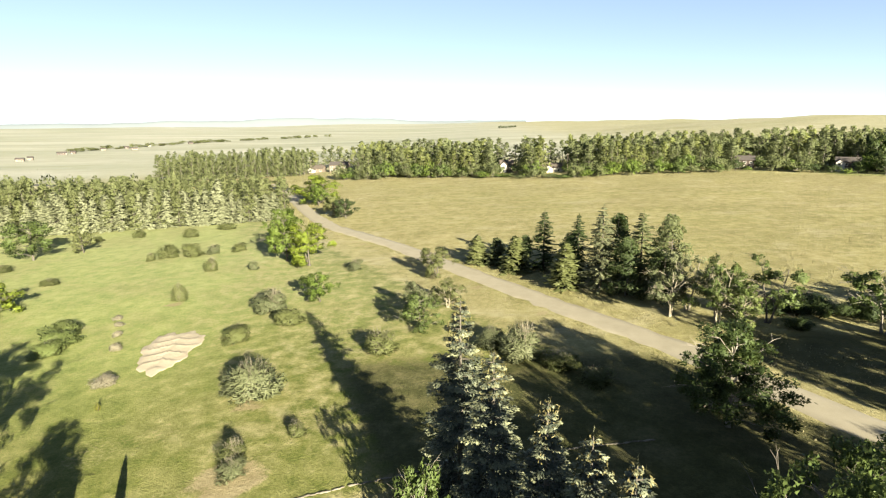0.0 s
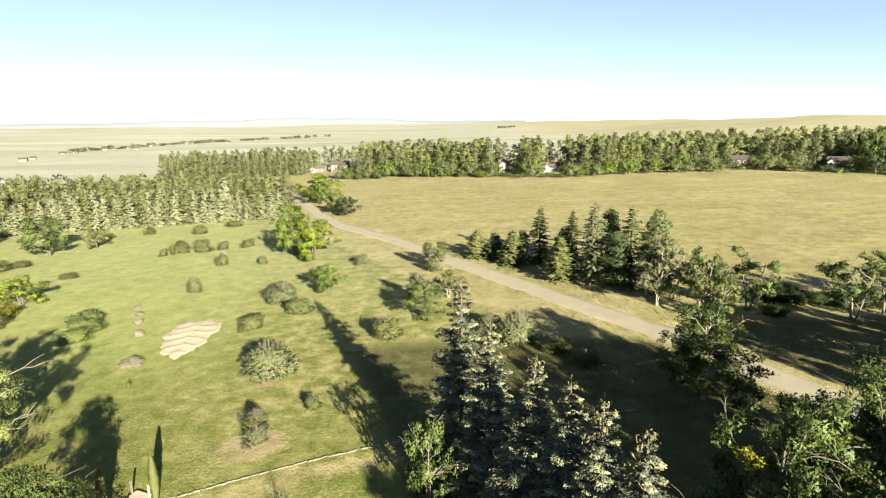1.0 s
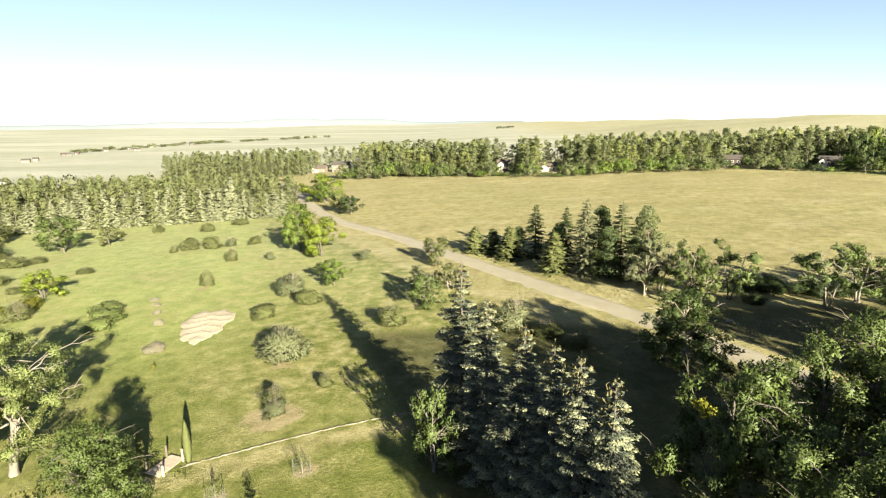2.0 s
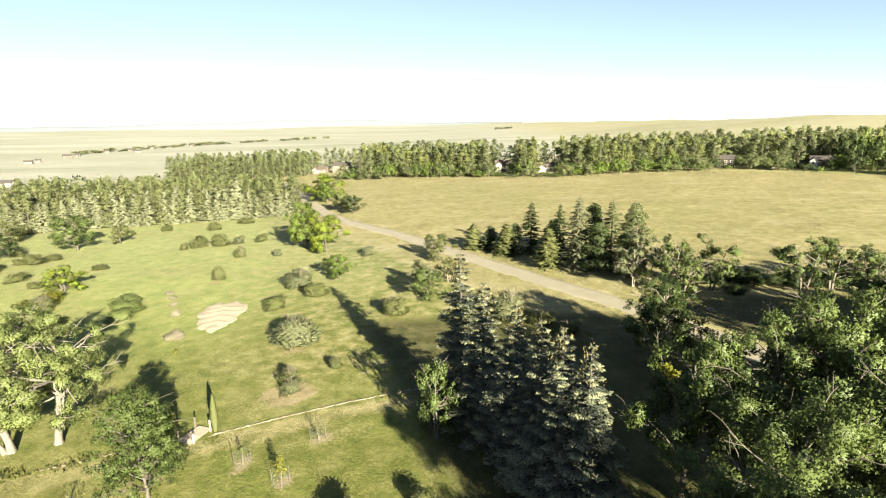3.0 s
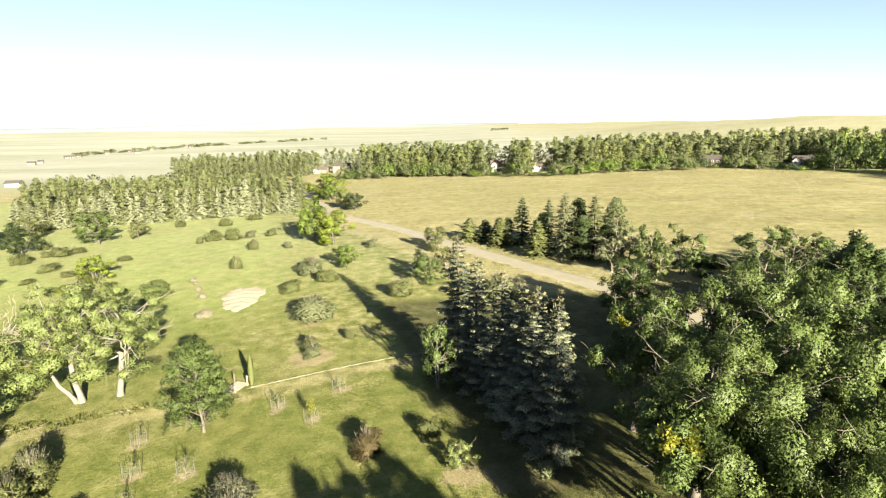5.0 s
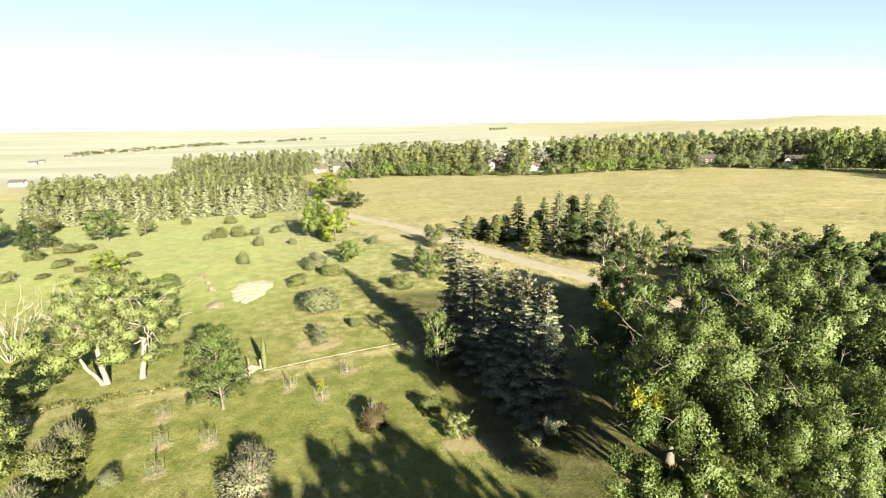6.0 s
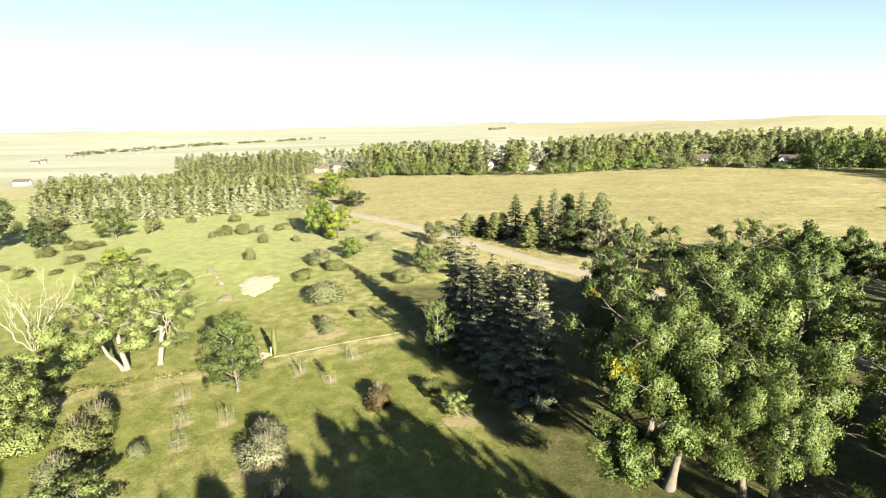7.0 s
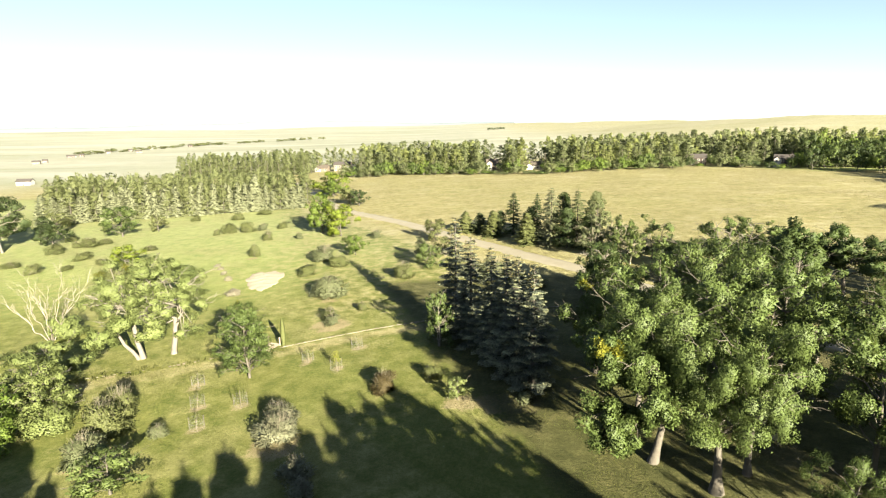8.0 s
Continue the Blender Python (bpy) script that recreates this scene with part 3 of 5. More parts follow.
    V, F = cards(np.concatenate(P), np.concatenate(U), np.concatenate(Vv))
    N = np.concatenate(N)
    N /= np.linalg.norm(N, axis=1)[:, None]
    crown = smooth(mesh_np("crown", V, F))
    crown.normals_split_custom_set_from_vertices(np.repeat(N, 4, axis=0).tolist())
    # Sunlit bough ends, stored as a colour layer for the needles.
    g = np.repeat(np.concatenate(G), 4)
    crown.color_attributes.new("sunlit_tip", "FLOAT_COLOR", "POINT").data.foreach_set("color", np.stack([g, g, g, np.ones_like(g)], -1).astype(np.float32).ravel())
    z = np.linspace(-0.3, h * 0.97, 8)
    lines.append((np.stack([0 * z, 0 * z, z], -1), 0.014 * h * (1 - z / h) + 0.02))
    tv, tf = tubes(lines, 6)
    cm = None
    if cones:
        t = np.array(tips)[rng.integers(0, len(tips), cones)] + rng.normal(0, 0.16, (cones, 3))
        cv, cf = cards(t, np.tile([0, 0, -0.1], (cones, 1)) + rng.normal(0, 0.05, (cones, 3)), unit(rng, cones) * 0.045)
        cm = mesh_np("cones", cv, cf)
    return smooth(mesh_np("trunk", tv, tf)), crown, cm


def pine(seed, h, w, clear, clumps, leaves, size, puff=0.175):
    """Trunk and crown of a ponderosa pine: a bare pole and tufted masses up high."""
    rng = np.random.default_rng(seed)
    z = np.linspace(-0.3, h * 0.96, 7)
    x, y = np.cumsum(rng.normal(0, 0.12, (2, 7)), axis=1)
    lines = [(np.stack([x, y, z], -1), 0.013 * h * (1 - z / h) + 0.03)]
    P, N = [], []
    for i in range(clumps):
        q = (i + rng.random()) / clumps
        zc = h * (clear + (0.97 - clear) * q)
        R = w / 2 * (1 - q) ** 0.55 * rng.uniform(0.35, 1.0)
        a = rng.uniform(0, 6.283)
        c = np.array([math.cos(a) * R, math.sin(a) * R, zc])
        lines.append(bend(rng, (np.interp(zc - 0.1 * R, z, x), np.interp(zc - 0.1 * R, z, y), zc - 0.15 * R), c, 3, 0, 0.06, 0.02))
        n = leaves // clumps
        rd = w * puff * (1.25 - 0.6 * q)
        v = unit(rng, n)
        P.append(c + v * rd * rng.uniform(0.55, 1, (n, 1)) * np.array([1.15, 1.15, 0.7]))
        N.append(v * 0.45 + np.array([math.cos(a), math.sin(a), 0.3]) * 0.6)
    N = np.concatenate(N)
    N /= np.linalg.norm(N, axis=1)[:, None]
    tv, tf = tubes(lines, 3)
    return smooth(mesh_np("trunk", tv, tf)), leaf_tris("crown", rng, np.concatenate(P), size, N, 0.6)


def bush_mesh(seed, leaves, size, blobs=9, twiggy=0.0):
    """Stems and crown of a shrub one metre high and one wide, to be scaled."""
    rng = np.random.default_rng(seed)
    lines, P, N = [], [], []
    c = np.stack([rng.uniform(-0.32, 0.32, blobs), rng.uniform(-0.32, 0.32, blobs), np.linspace(0.06, 0.7, blobs)], -1)
    c[:, :2] *= np.where(c[:, 2:] > 0.55, 0.6, np.where(c[:, 2:] < 0.2, 1.15, 1.0))
    rd = rng.uniform(0.15, 0.27, blobs)
    for k in range(blobs):
        n = leaves // blobs
        v = unit(rng, n)
        P.append(c[k] + v * rd[k] * rng.uniform(0.5, 1.08, (n, 1)))
        N.append(v * 0.6 + (c[k] - np.array([0, 0, 0.25])) * 1.4)
        lines.append(bend(rng, (c[k][0] * 0.2, c[k][1] * 0.2, -0.03), c[k], 4, 0.05, 0.009, 0.004))
    P, N = np.concatenate(P), np.concatenate(N)
    N /= np.linalg.norm(N, axis=1)[:, None]
    P[:, 2] = np.abs(P[:, 2])
    for _ in range(int(twiggy)):
        a, t = rng.uniform(0, 6.283), rng.uniform(0.05, 0.85)
        e = np.array([math.cos(a) * 0.5 * t, math.sin(a) * 0.5 * t, 1.02 - 0.5 * t ** 2]) * rng.uniform(0.8, 1.12)
        lines.append(bend(rng, (e[0] * 0.1, e[1] * 0.1, 0.0), e, 4, 0.06, 0.0038, 0.0014))
    tv, tf = tubes(lines, 3)
    if twiggy > 50:
        return mesh_np("stem", tv, tf), leaf_tris("crown", rng, P, size * 1.5, N, 0.4, 0.55)
    return mesh_np("stem", tv, tf), leaf_tris("crown", rng, P, size, N)


def dead_tree_mesh(seed, h, w):
    rng = np.random.default_rng(seed)
    lines = []

    def limb(a, way, length, r, depth):
        b = a + way * length
        p, rr = bend(rng, a, b, 6, 0.04, r, r * 0.45)
        lines.append((p, rr))
        if depth:
            for k in range(3 if depth > 1 else 4):
                q = p[rng.integers(2, 6)]
                v = way + unit(rng, 1)[0] * 0.75 + np.array([0, 0, 0.15])
                limb(q, v / np.linalg.norm(v), length * rng.uniform(0.4, 0.65), r * 0.5, depth - 1)
    for k in range(7):
        a = k * 0.9 + rng.uniform(-0.3, 0.3)
        t = rng.uniform(0.25, 0.75)
        v = np.array([math.cos(a) * t, math.sin(a) * t, 1.0])
        limb(np.array([math.cos(a) * 0.3, math.sin(a) * 0.3, -0.3]), v / np.linalg.norm(v), h * rng.uniform(0.55, 0.75), 0.009 * h, 3)
    tv, tf = tubes(lines)
    return smooth(mesh_np("trunk", tv, tf))


CACHE = {}


def plant(name, key, make, size0, mats, x, y, h, w, rz, label, category, group="", names=("trunk", "crown", "cone_crop"), sink=0.0, tilt=0.0):
    """Sets one plant on the ground; alike plants share their meshes, each look keeps its own materials."""
    meshes = CACHE.get(key)
    if meshes is None:
        meshes = CACHE[key] = make()
    ob = new(name)
    h0, w0 = size0
    ob.matrix_basis = Matrix.LocRotScale((x, y, hz(x, y) - sink), Euler((tilt, 0, rz)), (w / w0, w / w0, h / h0))
    tagged(ob, label, category, group)
    for nm, me, mt in zip(names, meshes, mats):   # alike plants share
        if me is None or mt is None:
            continue
        k2 = (key, nm, mt.name)
        if k2 not in CACHE:
            CACHE[k2] = me if not me.materials else me.copy()
            if CACHE[k2].materials:
                CACHE[k2].materials[0] = mt
            else:
                CACHE[k2].materials.append(mt)
        made = part(nm, CACHE[k2], None, ob)
        if nm == "cone_crop":
            tagged(made, kind="stuff")
    return ob


def cottonwood(x, y, h, w, v, rz, label, leaf=None, bark=None, group="cottonwoods", n=27000, trunks=1, clear=5.2, girth=0.027):
    """A cottonwood; clear is the height of its lowest boughs for a tree of sixteen metres."""
    return plant("cottonwood", ("cw", v, n, clear, girth), lambda: broadleaf(40 + v, 16, 14, clear, 31, n, 0.12 if n > 30000 else 0.19 if n > 14000 else 0.3, 0.14, trunks, 14, fine=1 if n > 14000 else 0, sides=5 if n < 40000 else 8, girth=girth, stray=0.06, tufts=8), (16, 14), (bark or BARK, leaf or COTTON), x, y, h, w, rz, label, "tree", group)


def open_cottonwood(x, y, h, w, v, rz, label, stems, tilt=0.0):
    """An open old cottonwood on heavy pale trunks; stems gives their feet, forks and girths."""
    return plant("cottonwood", ("oc", v), lambda: broadleaf(55 + v, 16, 12, 3.0, 52, 46000, 0.095, 0.118, twigs=24, sides=6, stray=0.25, tufts=5, stems_at=stems, flat=0.95), (16, 12), (PALE_BARK, COTTON_PALE), x, y, h, w, rz, label, "tree", "path cottonwoods", tilt=tilt)


def bough(ob, start, end, r, leaves, seed, mat=None, name="bough", label="", bark=BARK):
    """A hanging bough of a tree, given in the world: a limb and masses of leaves round its end."""
    rng = np.random.default_rng(seed)
    inv = np.array(ob.matrix_basis.inverted())
    start, end = np.array(start, float), np.array(end, float)
    P, N, lines = [], [], [bend(rng, start, end, 7, 0.06, 0.16, 0.04)]
    for k in range(15):
        c = start + (end - start) * rng.uniform(0.68, 1.08) + unit(rng, 1)[0] * r * rng.uniform(0.25, 0.95) * np.array([1, 1, 0.75])
        lines.append(bend(rng, lines[0][0][4], c, 4, 0.05, 0.05, 0.015))
        m = leaves // 15
        v = unit(rng, m)
        P.append(c + v * r * rng.uniform(0.24, 0.4) * rng.uniform(0.5, 1.25, (m, 1)))
        N.append(v * 0.7 + (c - end) / r * 0.7)
    N = np.concatenate(N)
    N /= np.linalg.norm(N, axis=1)[:, None]
    back = lambda q: q @ inv[:3, :3].T + inv[:3, 3]
    if bark:
        tv, tf = tubes(lines, 5)
        part("limb", smooth(mesh_np("limb", back(tv), tf)), bark, ob)
    part(name, leaf_tris(name, rng, back(np.concatenate(P)), 0.15, N), mat or COTTON, ob, label)


def tree(x, y, h, w, v, rz, label, leaf, bark=None, group="", name="broadleaf_tree", n=9000, clear=0.5):
    return plant(name, ("tr", v, n), lambda: broadleaf(70 + v, 10, 8, clear, 40, n, 0.15 if n > 15000 else 0.18 if n > 8000 else 0.25, 0.175, 1 + v % 2, 12, tufts=6, stray=0.1), (10, 8), (bark or BARK, leaf), x, y, h, w, rz, label, "tree", group)


def layered_tree(x, y, h, w, v, rz, label, leaf, group):
    """A young broadleaf tree with flat layered boughs down to the ground."""
    return plant("broadleaf_tree", ("ct", v), lambda: broadleaf(190 + v, 10, 8, 0.7, 84, 38000, 0.085, 0.13, 1, 16, fine=1, sides=4, girth=0.018, stray=0.3, tufts=7, flat=0.66, taper=0.6), (10, 8), (BARK, leaf), x, y, h, w, rz, label, "tree", group)


def open_tree(x, y, h, w, v, rz, label, leaf, bark, group="roadside trees"):
    return plant("broadleaf_tree", ("ot", v), lambda: broadleaf(300 + v, 10, 10, 2.2, 22, 4600, 0.19, 0.115, 2, 34, tufts=4, stray=0.15), (10, 10), (bark, leaf), x, y, h, w, rz, label, "tree", group)


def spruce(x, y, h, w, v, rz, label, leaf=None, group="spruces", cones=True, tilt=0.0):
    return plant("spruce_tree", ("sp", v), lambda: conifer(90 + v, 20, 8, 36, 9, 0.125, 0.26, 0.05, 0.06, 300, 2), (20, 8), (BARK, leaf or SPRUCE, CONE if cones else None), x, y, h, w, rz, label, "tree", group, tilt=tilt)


def road_spruce(x, y, h, w, v, rz, label, leaf, group):
    return plant("spruce_tree", ("rs", v), lambda: conifer(100 + v, 20, 8, 34, 8, 0.26, 0.26, 0.05, 0.06, 0, 1), (20, 8), (BARK, leaf), x, y, h, w, rz, label, "tree", group)


def far_spruce(x, y, h, w, v, rz, label, leaf, group):
    return plant("spruce_tree", ("fs", v), lambda: conifer(120 + v, 18, 7, 26, 8, 0.5, 0.25, 0.03, 0.02, wave=0.15), (18, 7), (BARK, leaf), x, y, 1.035 * h, w, rz, label, "tree", group)


def row_spruce(x, y, h, w, v, rz, label, leaf, group):
    return plant("spruce_tree", ("ws", v), lambda: conifer(130 + v, 18, 6.6, 32, 6, 0.56, 0.22, 0.02, 0.03, wave=0.08), (18, 7), (BARK, leaf), x, y, h, w, rz, label, "tree", group)


def far_pine(x, y, h, w, v, rz, label, leaf, group):
    return plant("pine_tree", ("fp", v), lambda: pine(140 + v, 20, 8, 0.05, 60, 1740, 0.4, 0.14), (20, 8), (BARK, leaf), x, y, h, w, rz, label, "tree", group)


def far_stand(name, label, spots):
    """Many far pines as one joined mesh: (x, y, height, width, variant, turn, slot)."""
    V, F, N, slot, base = [], [], [], [], 0
    for x, y, h, w, v, rz, sl in spots:
        if ("stand", v) not in CACHE:
            CACHE["stand", v] = pine(240 + v, 20, 8, 0.1, 24, 384, 0.8)
        m = np.array(Matrix.LocRotScale((x, y, hz(x, y)), Euler((0, 0, rz)), (w / 8, w / 8, h / 20)))
        for me, sl2 in ((CACHE["stand", v][0], 0), (CACHE["stand", v][1], sl)):
            co = np.empty(len(me.vertices) * 3, np.float32)
            me.vertices.foreach_get("co", co)
            me.calc_loop_triangles()
            tri = np.empty(len(me.loop_triangles) * 3, np.int32)
            me.loop_triangles.foreach_get("vertices", tri)
            nr = np.empty(len(me.vertices) * 3, np.float32)
            if sl2:
                nl = np.empty(len(me.loops) * 3, np.float32)
                me.corner_normals.foreach_get("vector", nl)
                nr = nl
            else:
                me.vertices.foreach_get("normal", nr)
            V.append(co.reshape(-1, 3) @ m[:3, :3].T + m[:3, 3])
            F.append(tri.reshape(-1, 3) + base)
            N.append(nr.reshape(-1, 3) @ m[:3, :3].T)
            slot.append(np.full(len(tri) // 3, sl2, np.int32))
            base += len(V[-1])
    me = smooth(mesh_np(name, np.concatenate(V), np.concatenate(F)))
    for mt in (BARK, PINE, PINE_LIT):
        me.materials.append(mt)
    me.polygons.foreach_set("material_index", np.concatenate(slot))
    n = np.concatenate(N)
    me.normals_split_custom_set_from_vertices((n / np.maximum(np.linalg.norm(n, axis=1)[:, None], 1e-6)).tolist())
    tagged(new(name, me), label, "woods", kind="stuff")


def bushy_pine(x, y, h, w, v, rz, label, leaf, group):
    return plant("pine_tree", ("bp", v), lambda: pine(180 + v, 10, 6, 0.06, 40, 4200, 0.24), (10, 6), (BARK, leaf), x, y, h, w, rz, label, "tree", group)


def far_tree(x, y, h, w, v, rz, label, leaf, group, name="broadleaf_tree"):
    return plant(name, ("ft", v), lambda: broadleaf(160 + v, 10, 10, 0.3, 22, 1000, 0.5, 0.2, fine=0, sides=3), (10, 10), (BARK, leaf), x, y, h, w, rz, label, "tree", group)


def plain_tree(x, y, h, w, v, rz, label, leaf, group):
    """A tree a kilometre or more away."""
    return plant("broadleaf_tree", ("pt", v), lambda: broadleaf(170 + v, 10, 10, 0.3, 14, 330, 1.0, 0.2, fine=0, sides=3), (10, 10), (BARK, leaf), x, y, h, w, rz, label, "tree", group)


def bush(x, y, h, w, v, leaf, label, group="", twiggy=False, n=3600, name="shrub", stem=None):
    key = ("bu", v, twiggy, n)
    return plant(name, key, lambda: bush_mesh(200 + v, n, 0.033 if n > 1000 else 0.06, 17, 100 if twiggy else 12), (1, 1), (stem or (TWIG if twiggy else BARK), leaf), x, y, h, w, v * 1.3, label, "shrub", group, ("stem", "crown"), sink=0.02)


# ---- setting ----
def soil(x, y, r):
    soil_spots.append((x, y, r))


for sx, sy, sr in ((-25.2, 54.6, 3.3), (-41.3, 29, 1.2), (-38.4, 22.2, 1.2), (-35.9, 16.2, 1.2), (-32.2, 22.4, 1.2), (-25.9, 37, 1.2), (-18.2, 41.8, 1.1), (-20.3, 33.4, 1.1),
                   (-24, 11.5, 3.2), (0, 20.6, 2.2), (4.5, 20.2, 2.6), (9, 19.6, 2.2), (-46, 10, 3.0), (-29.4, 70.5, 1.6), (-62.6, 116.5, 1.5), (36.8, 5.5, 2.6), (40, 3, 2)):
    soil(sx, sy, sr)
for k in range(16):     # worn track along the border
    soil(-78 + 5.0 * k, 26.2 + 1.93 * k + 0.5 * math.sin(k), 0.5)
for k in range(24):     # wheel track beside the road
    soil(-52 + 3.1 * k, 204 - 4.55 * k, 0.7)
build_ground()
ribbon("road", road_pts[: len(road_pts) - 26], 3.0, 0.05, ROAD, "pale worn asphalt country road with ragged edges")
ribbon("road_2", line_points([(-100, 333), (-118, 352), (-150, 372), (-230, 400), (-330, 420)], 4), 4.0, 0.09, DARK_ROAD, "dark asphalt side road at the bend", 0.1)


def sand_patch(cx, cy):
    """A low spread of pale sand in overlapping crescent lobes."""
    rng = np.random.default_rng(5)
    n, rings = 96, 26
    V, F = [], []
    for i in range(rings + 1):
        q = i / rings
        for k in range(n):
            a = 2 * math.pi * k / n
            r = 1 + 0.07 * math.sin(3 * a + 0.6) + 0.05 * math.sin(7 * a) + 0.05 * math.sin(11 * a + 1) + 0.03 * math.sin(23 * a)
            u, v = math.cos(a) * r * q, math.sin(a) * r * q
            x, y = cx + 4.3 * u - 2.6 * v + 3.2 * max(0.0, u) * max(0.0, v), cy + 9.2 * v + 1.4 * u
            lobe = (y + 0.55 * abs(math.sin(x * 0.62 + 0.35 * math.floor((y - cy) / 3.2))) * 2.0 - 0.25 * (x - cx)) / 3.2
            z = hz(x, y) + 0.03 + (0.16 + 0.3 * (lobe % 1.0) ** 2.5 + rng.normal(0, 0.02)) * (1 - q ** 4) - (0.2 if i == rings else 0)
            V.append((x, y, z))
    for i in range(rings):
        for k in range(n):
            a, b = i * n + k, i * n + (k + 1) % n
            F.append((a, a + n, b + n, b))
    me = smooth(mesh_np("sand_patch", np.array(V), np.array(F)))
    me.materials.append(SAND)
    tagged(new("sand_patch", me), "low spread of pale sand in scalloped lobes on the mown grass", "sand")


sand_patch(-50.9, 90.8)


def far_hills():
    """Hills on the far rim, their distance haze put into a pale blue colour."""
    az = np.linspace(-0.75, 0.12, 90)
    q = np.linspace(0, 1, 5)
    A, Q = np.meshgrid(az, q)
    top = 30 * np.exp(-((A + 0.28) / 0.10) ** 2) + 22 * np.exp(-((A + 0.16) / 0.08) ** 2) + 14 * np.exp(-((A + 0.45) / 0.12) ** 2) + 4 * np.sin(A * 37) + 2 * np.sin(A * 90)
    R = 4650 + 60 * Q
    X, Y = R * np.sin(A), R * np.cos(A)
    Z = 20 + (40 + np.maximum(top, 0)) * np.sin(Q * math.pi / 2)
    me = smooth(grid_mesh("backdrop", X, Y, Z))
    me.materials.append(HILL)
    tagged(new("backdrop", me), "hazy blue hills on the far horizon", "hills", kind="structure")


far_hills()

# ---- tree rows at the end of the mown field ----
for r, (off, lo, hi, gap) in enumerate(((0, 0, 118, 3.3), (6, -2, 122, 3.9), (14, -4, 124, 4.2), (23, 2, 126, 4.6), (32, 14, 128, 5.4))):
    n = int((hi - lo) / gap)
    for k in range(n):
        s = lo + gap * (k + RNG.uniform(-0.3, 0.3))
        x, y = -78 - s, 223 + off - 0.175 * s + RNG.uniform(-1.2, 1.2)
        v = int(RNG.integers(3))
        if r == 0 and RNG.random() < 0.72 or r == 1 and k % 3 == 0:
            row_spruce(x, y, RNG.uniform(9.5, 14.5) + 0.03 * s, RNG.uniform(7.5, 10.5), v, RNG.uniform(0, 6), "grey-green spruce in the planted windbreak row", HAZE_SPRUCE, "windbreak spruces")
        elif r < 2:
            far_pine(x, y, RNG.uniform(11, 15.5) + 0.03 * s, RNG.uniform(8, 10.5), v, RNG.uniform(0, 6), "yellow-green pine in the windbreak row", HAZE_PINE_LIT, "windbreak pines")
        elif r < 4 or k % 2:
            far_pine(x, y, RNG.uniform(14.5, 18.5) + 0.035 * s, RNG.uniform(8.5, 11), v, RNG.uniform(0, 6), "olive-green pine in the windbreak row", HAZE_PINE_LIT if (k + r) % 4 == 0 else HAZE_PINE, "windbreak pines")
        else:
            far_tree(x, y, RNG.uniform(15, 19) + 0.03 * s, RNG.uniform(9, 12), v, RNG.uniform(0, 6), "broad olive tree behind the windbreak", HAZE_PINE, "windbreak trees")
row_spruce(-96, 221.5, 18.5, 9.5, 0, 1.0, "tall pale grey-green spruce in the windbreak", HAZE_SPRUCE, "windbreak spruces")

# ---- woods round the houses ----
stand = []
for r in range(3):
    for k in range(26):
        x = -232 + 4.4 * k + RNG.uniform(-1.2, 1.2)
        y = 430 + 0.06 * (x + 232) + 9 * r + RNG.uniform(-3, 3)
        h, w, v, rz = RNG.uniform(17, 23), RNG.uniform(8, 11), int(RNG.integers(3)), RNG.uniform(0, 6)
        if r:
            stand.append((x, y, h, w, v, rz, 1))
        else:
            far_pine(x, y, h, w, v, rz, "olive pine in the grove by the road bend", HAZE_PINE, "grove pines")
for k in range(24):
    stand.append((-155 + 4.2 * k + RNG.uniform(-1.5, 1.5), 505 + RNG.uniform(-12, 14), RNG.uniform(15, 21), RNG.uniform(8, 10), k % 3, k, 1 + k % 2))
far_stand("far_woods", "stand of dark olive pines beyond the road bend", stand)


def wood_edge(x):
    """The south edge of the woods north of the meadow."""
    return float(np.interp(x, (-90, -20, 65, 130, 180, 225, 260, 330), (391, 382, 345, 354, 364, 350, 338, 312)))


HOUSE_LOTS = ((34, 404, 8), (66, 396, 10), (191, 379, 10), (184, 366, 8), (237, 352, 11), (230, 343, 10), (215, 364, 5))
stand = []
for r in range(5):
    for k in range(86):
        x = -92 + 4.8 * k + RNG.uniform(-2.2, 2.2)
        y = wood_edge(x) + 16 + 12 * r + RNG.uniform(-5, 5)
        if x < -73 or any(abs(x - hx) < hw and y < hy + 8 for hx, hy, hw in HOUSE_LOTS):
            continue
        h, w, v, rz, lit = RNG.uniform(19, 26) + 1.2 * (r > 1) + 2.5 * step(x, 150, 260) - 1.8, RNG.uniform(10, 13.5), int(RNG.integers(3)), RNG.uniform(0, 6), RNG.random() > 0.68
        if r:
            stand.append((x, y, h, w, v, rz, 2 if lit else 1))
        else:
            far_pine(x, y, h - 2.5, w - 1, v, rz, "tall yellow-green pine in the far woods" if lit else "tall olive pine in the far woods", PINE_LIT if lit else PINE, "far wood pines")
far_stand("far_woods", "dense far woods of tall olive pines behind the houses", stand)
for k in range(150):
    x = -84 + 2.75 * k + RNG.uniform(-2, 2)
    y = wood_edge(x) + RNG.uniform(-8, 8)
    big = RNG.random()
    if 168 < x < 194 or 214 < x < 240 or 112 < x < 120:
        continue
    if 25 < x < 40 or 54 < x < 70:
        big = -0.35
    far_tree(x, y, 5 + 7 * big, RNG.uniform(6.5, 10), int(RNG.integers(3)), RNG.uniform(0, 6), "round green tree at the edge of the far woods", (COTTON, PINE, GREEN, HAZE_PINE, PINE)[int(RNG.integers(5))], "wood edge trees")
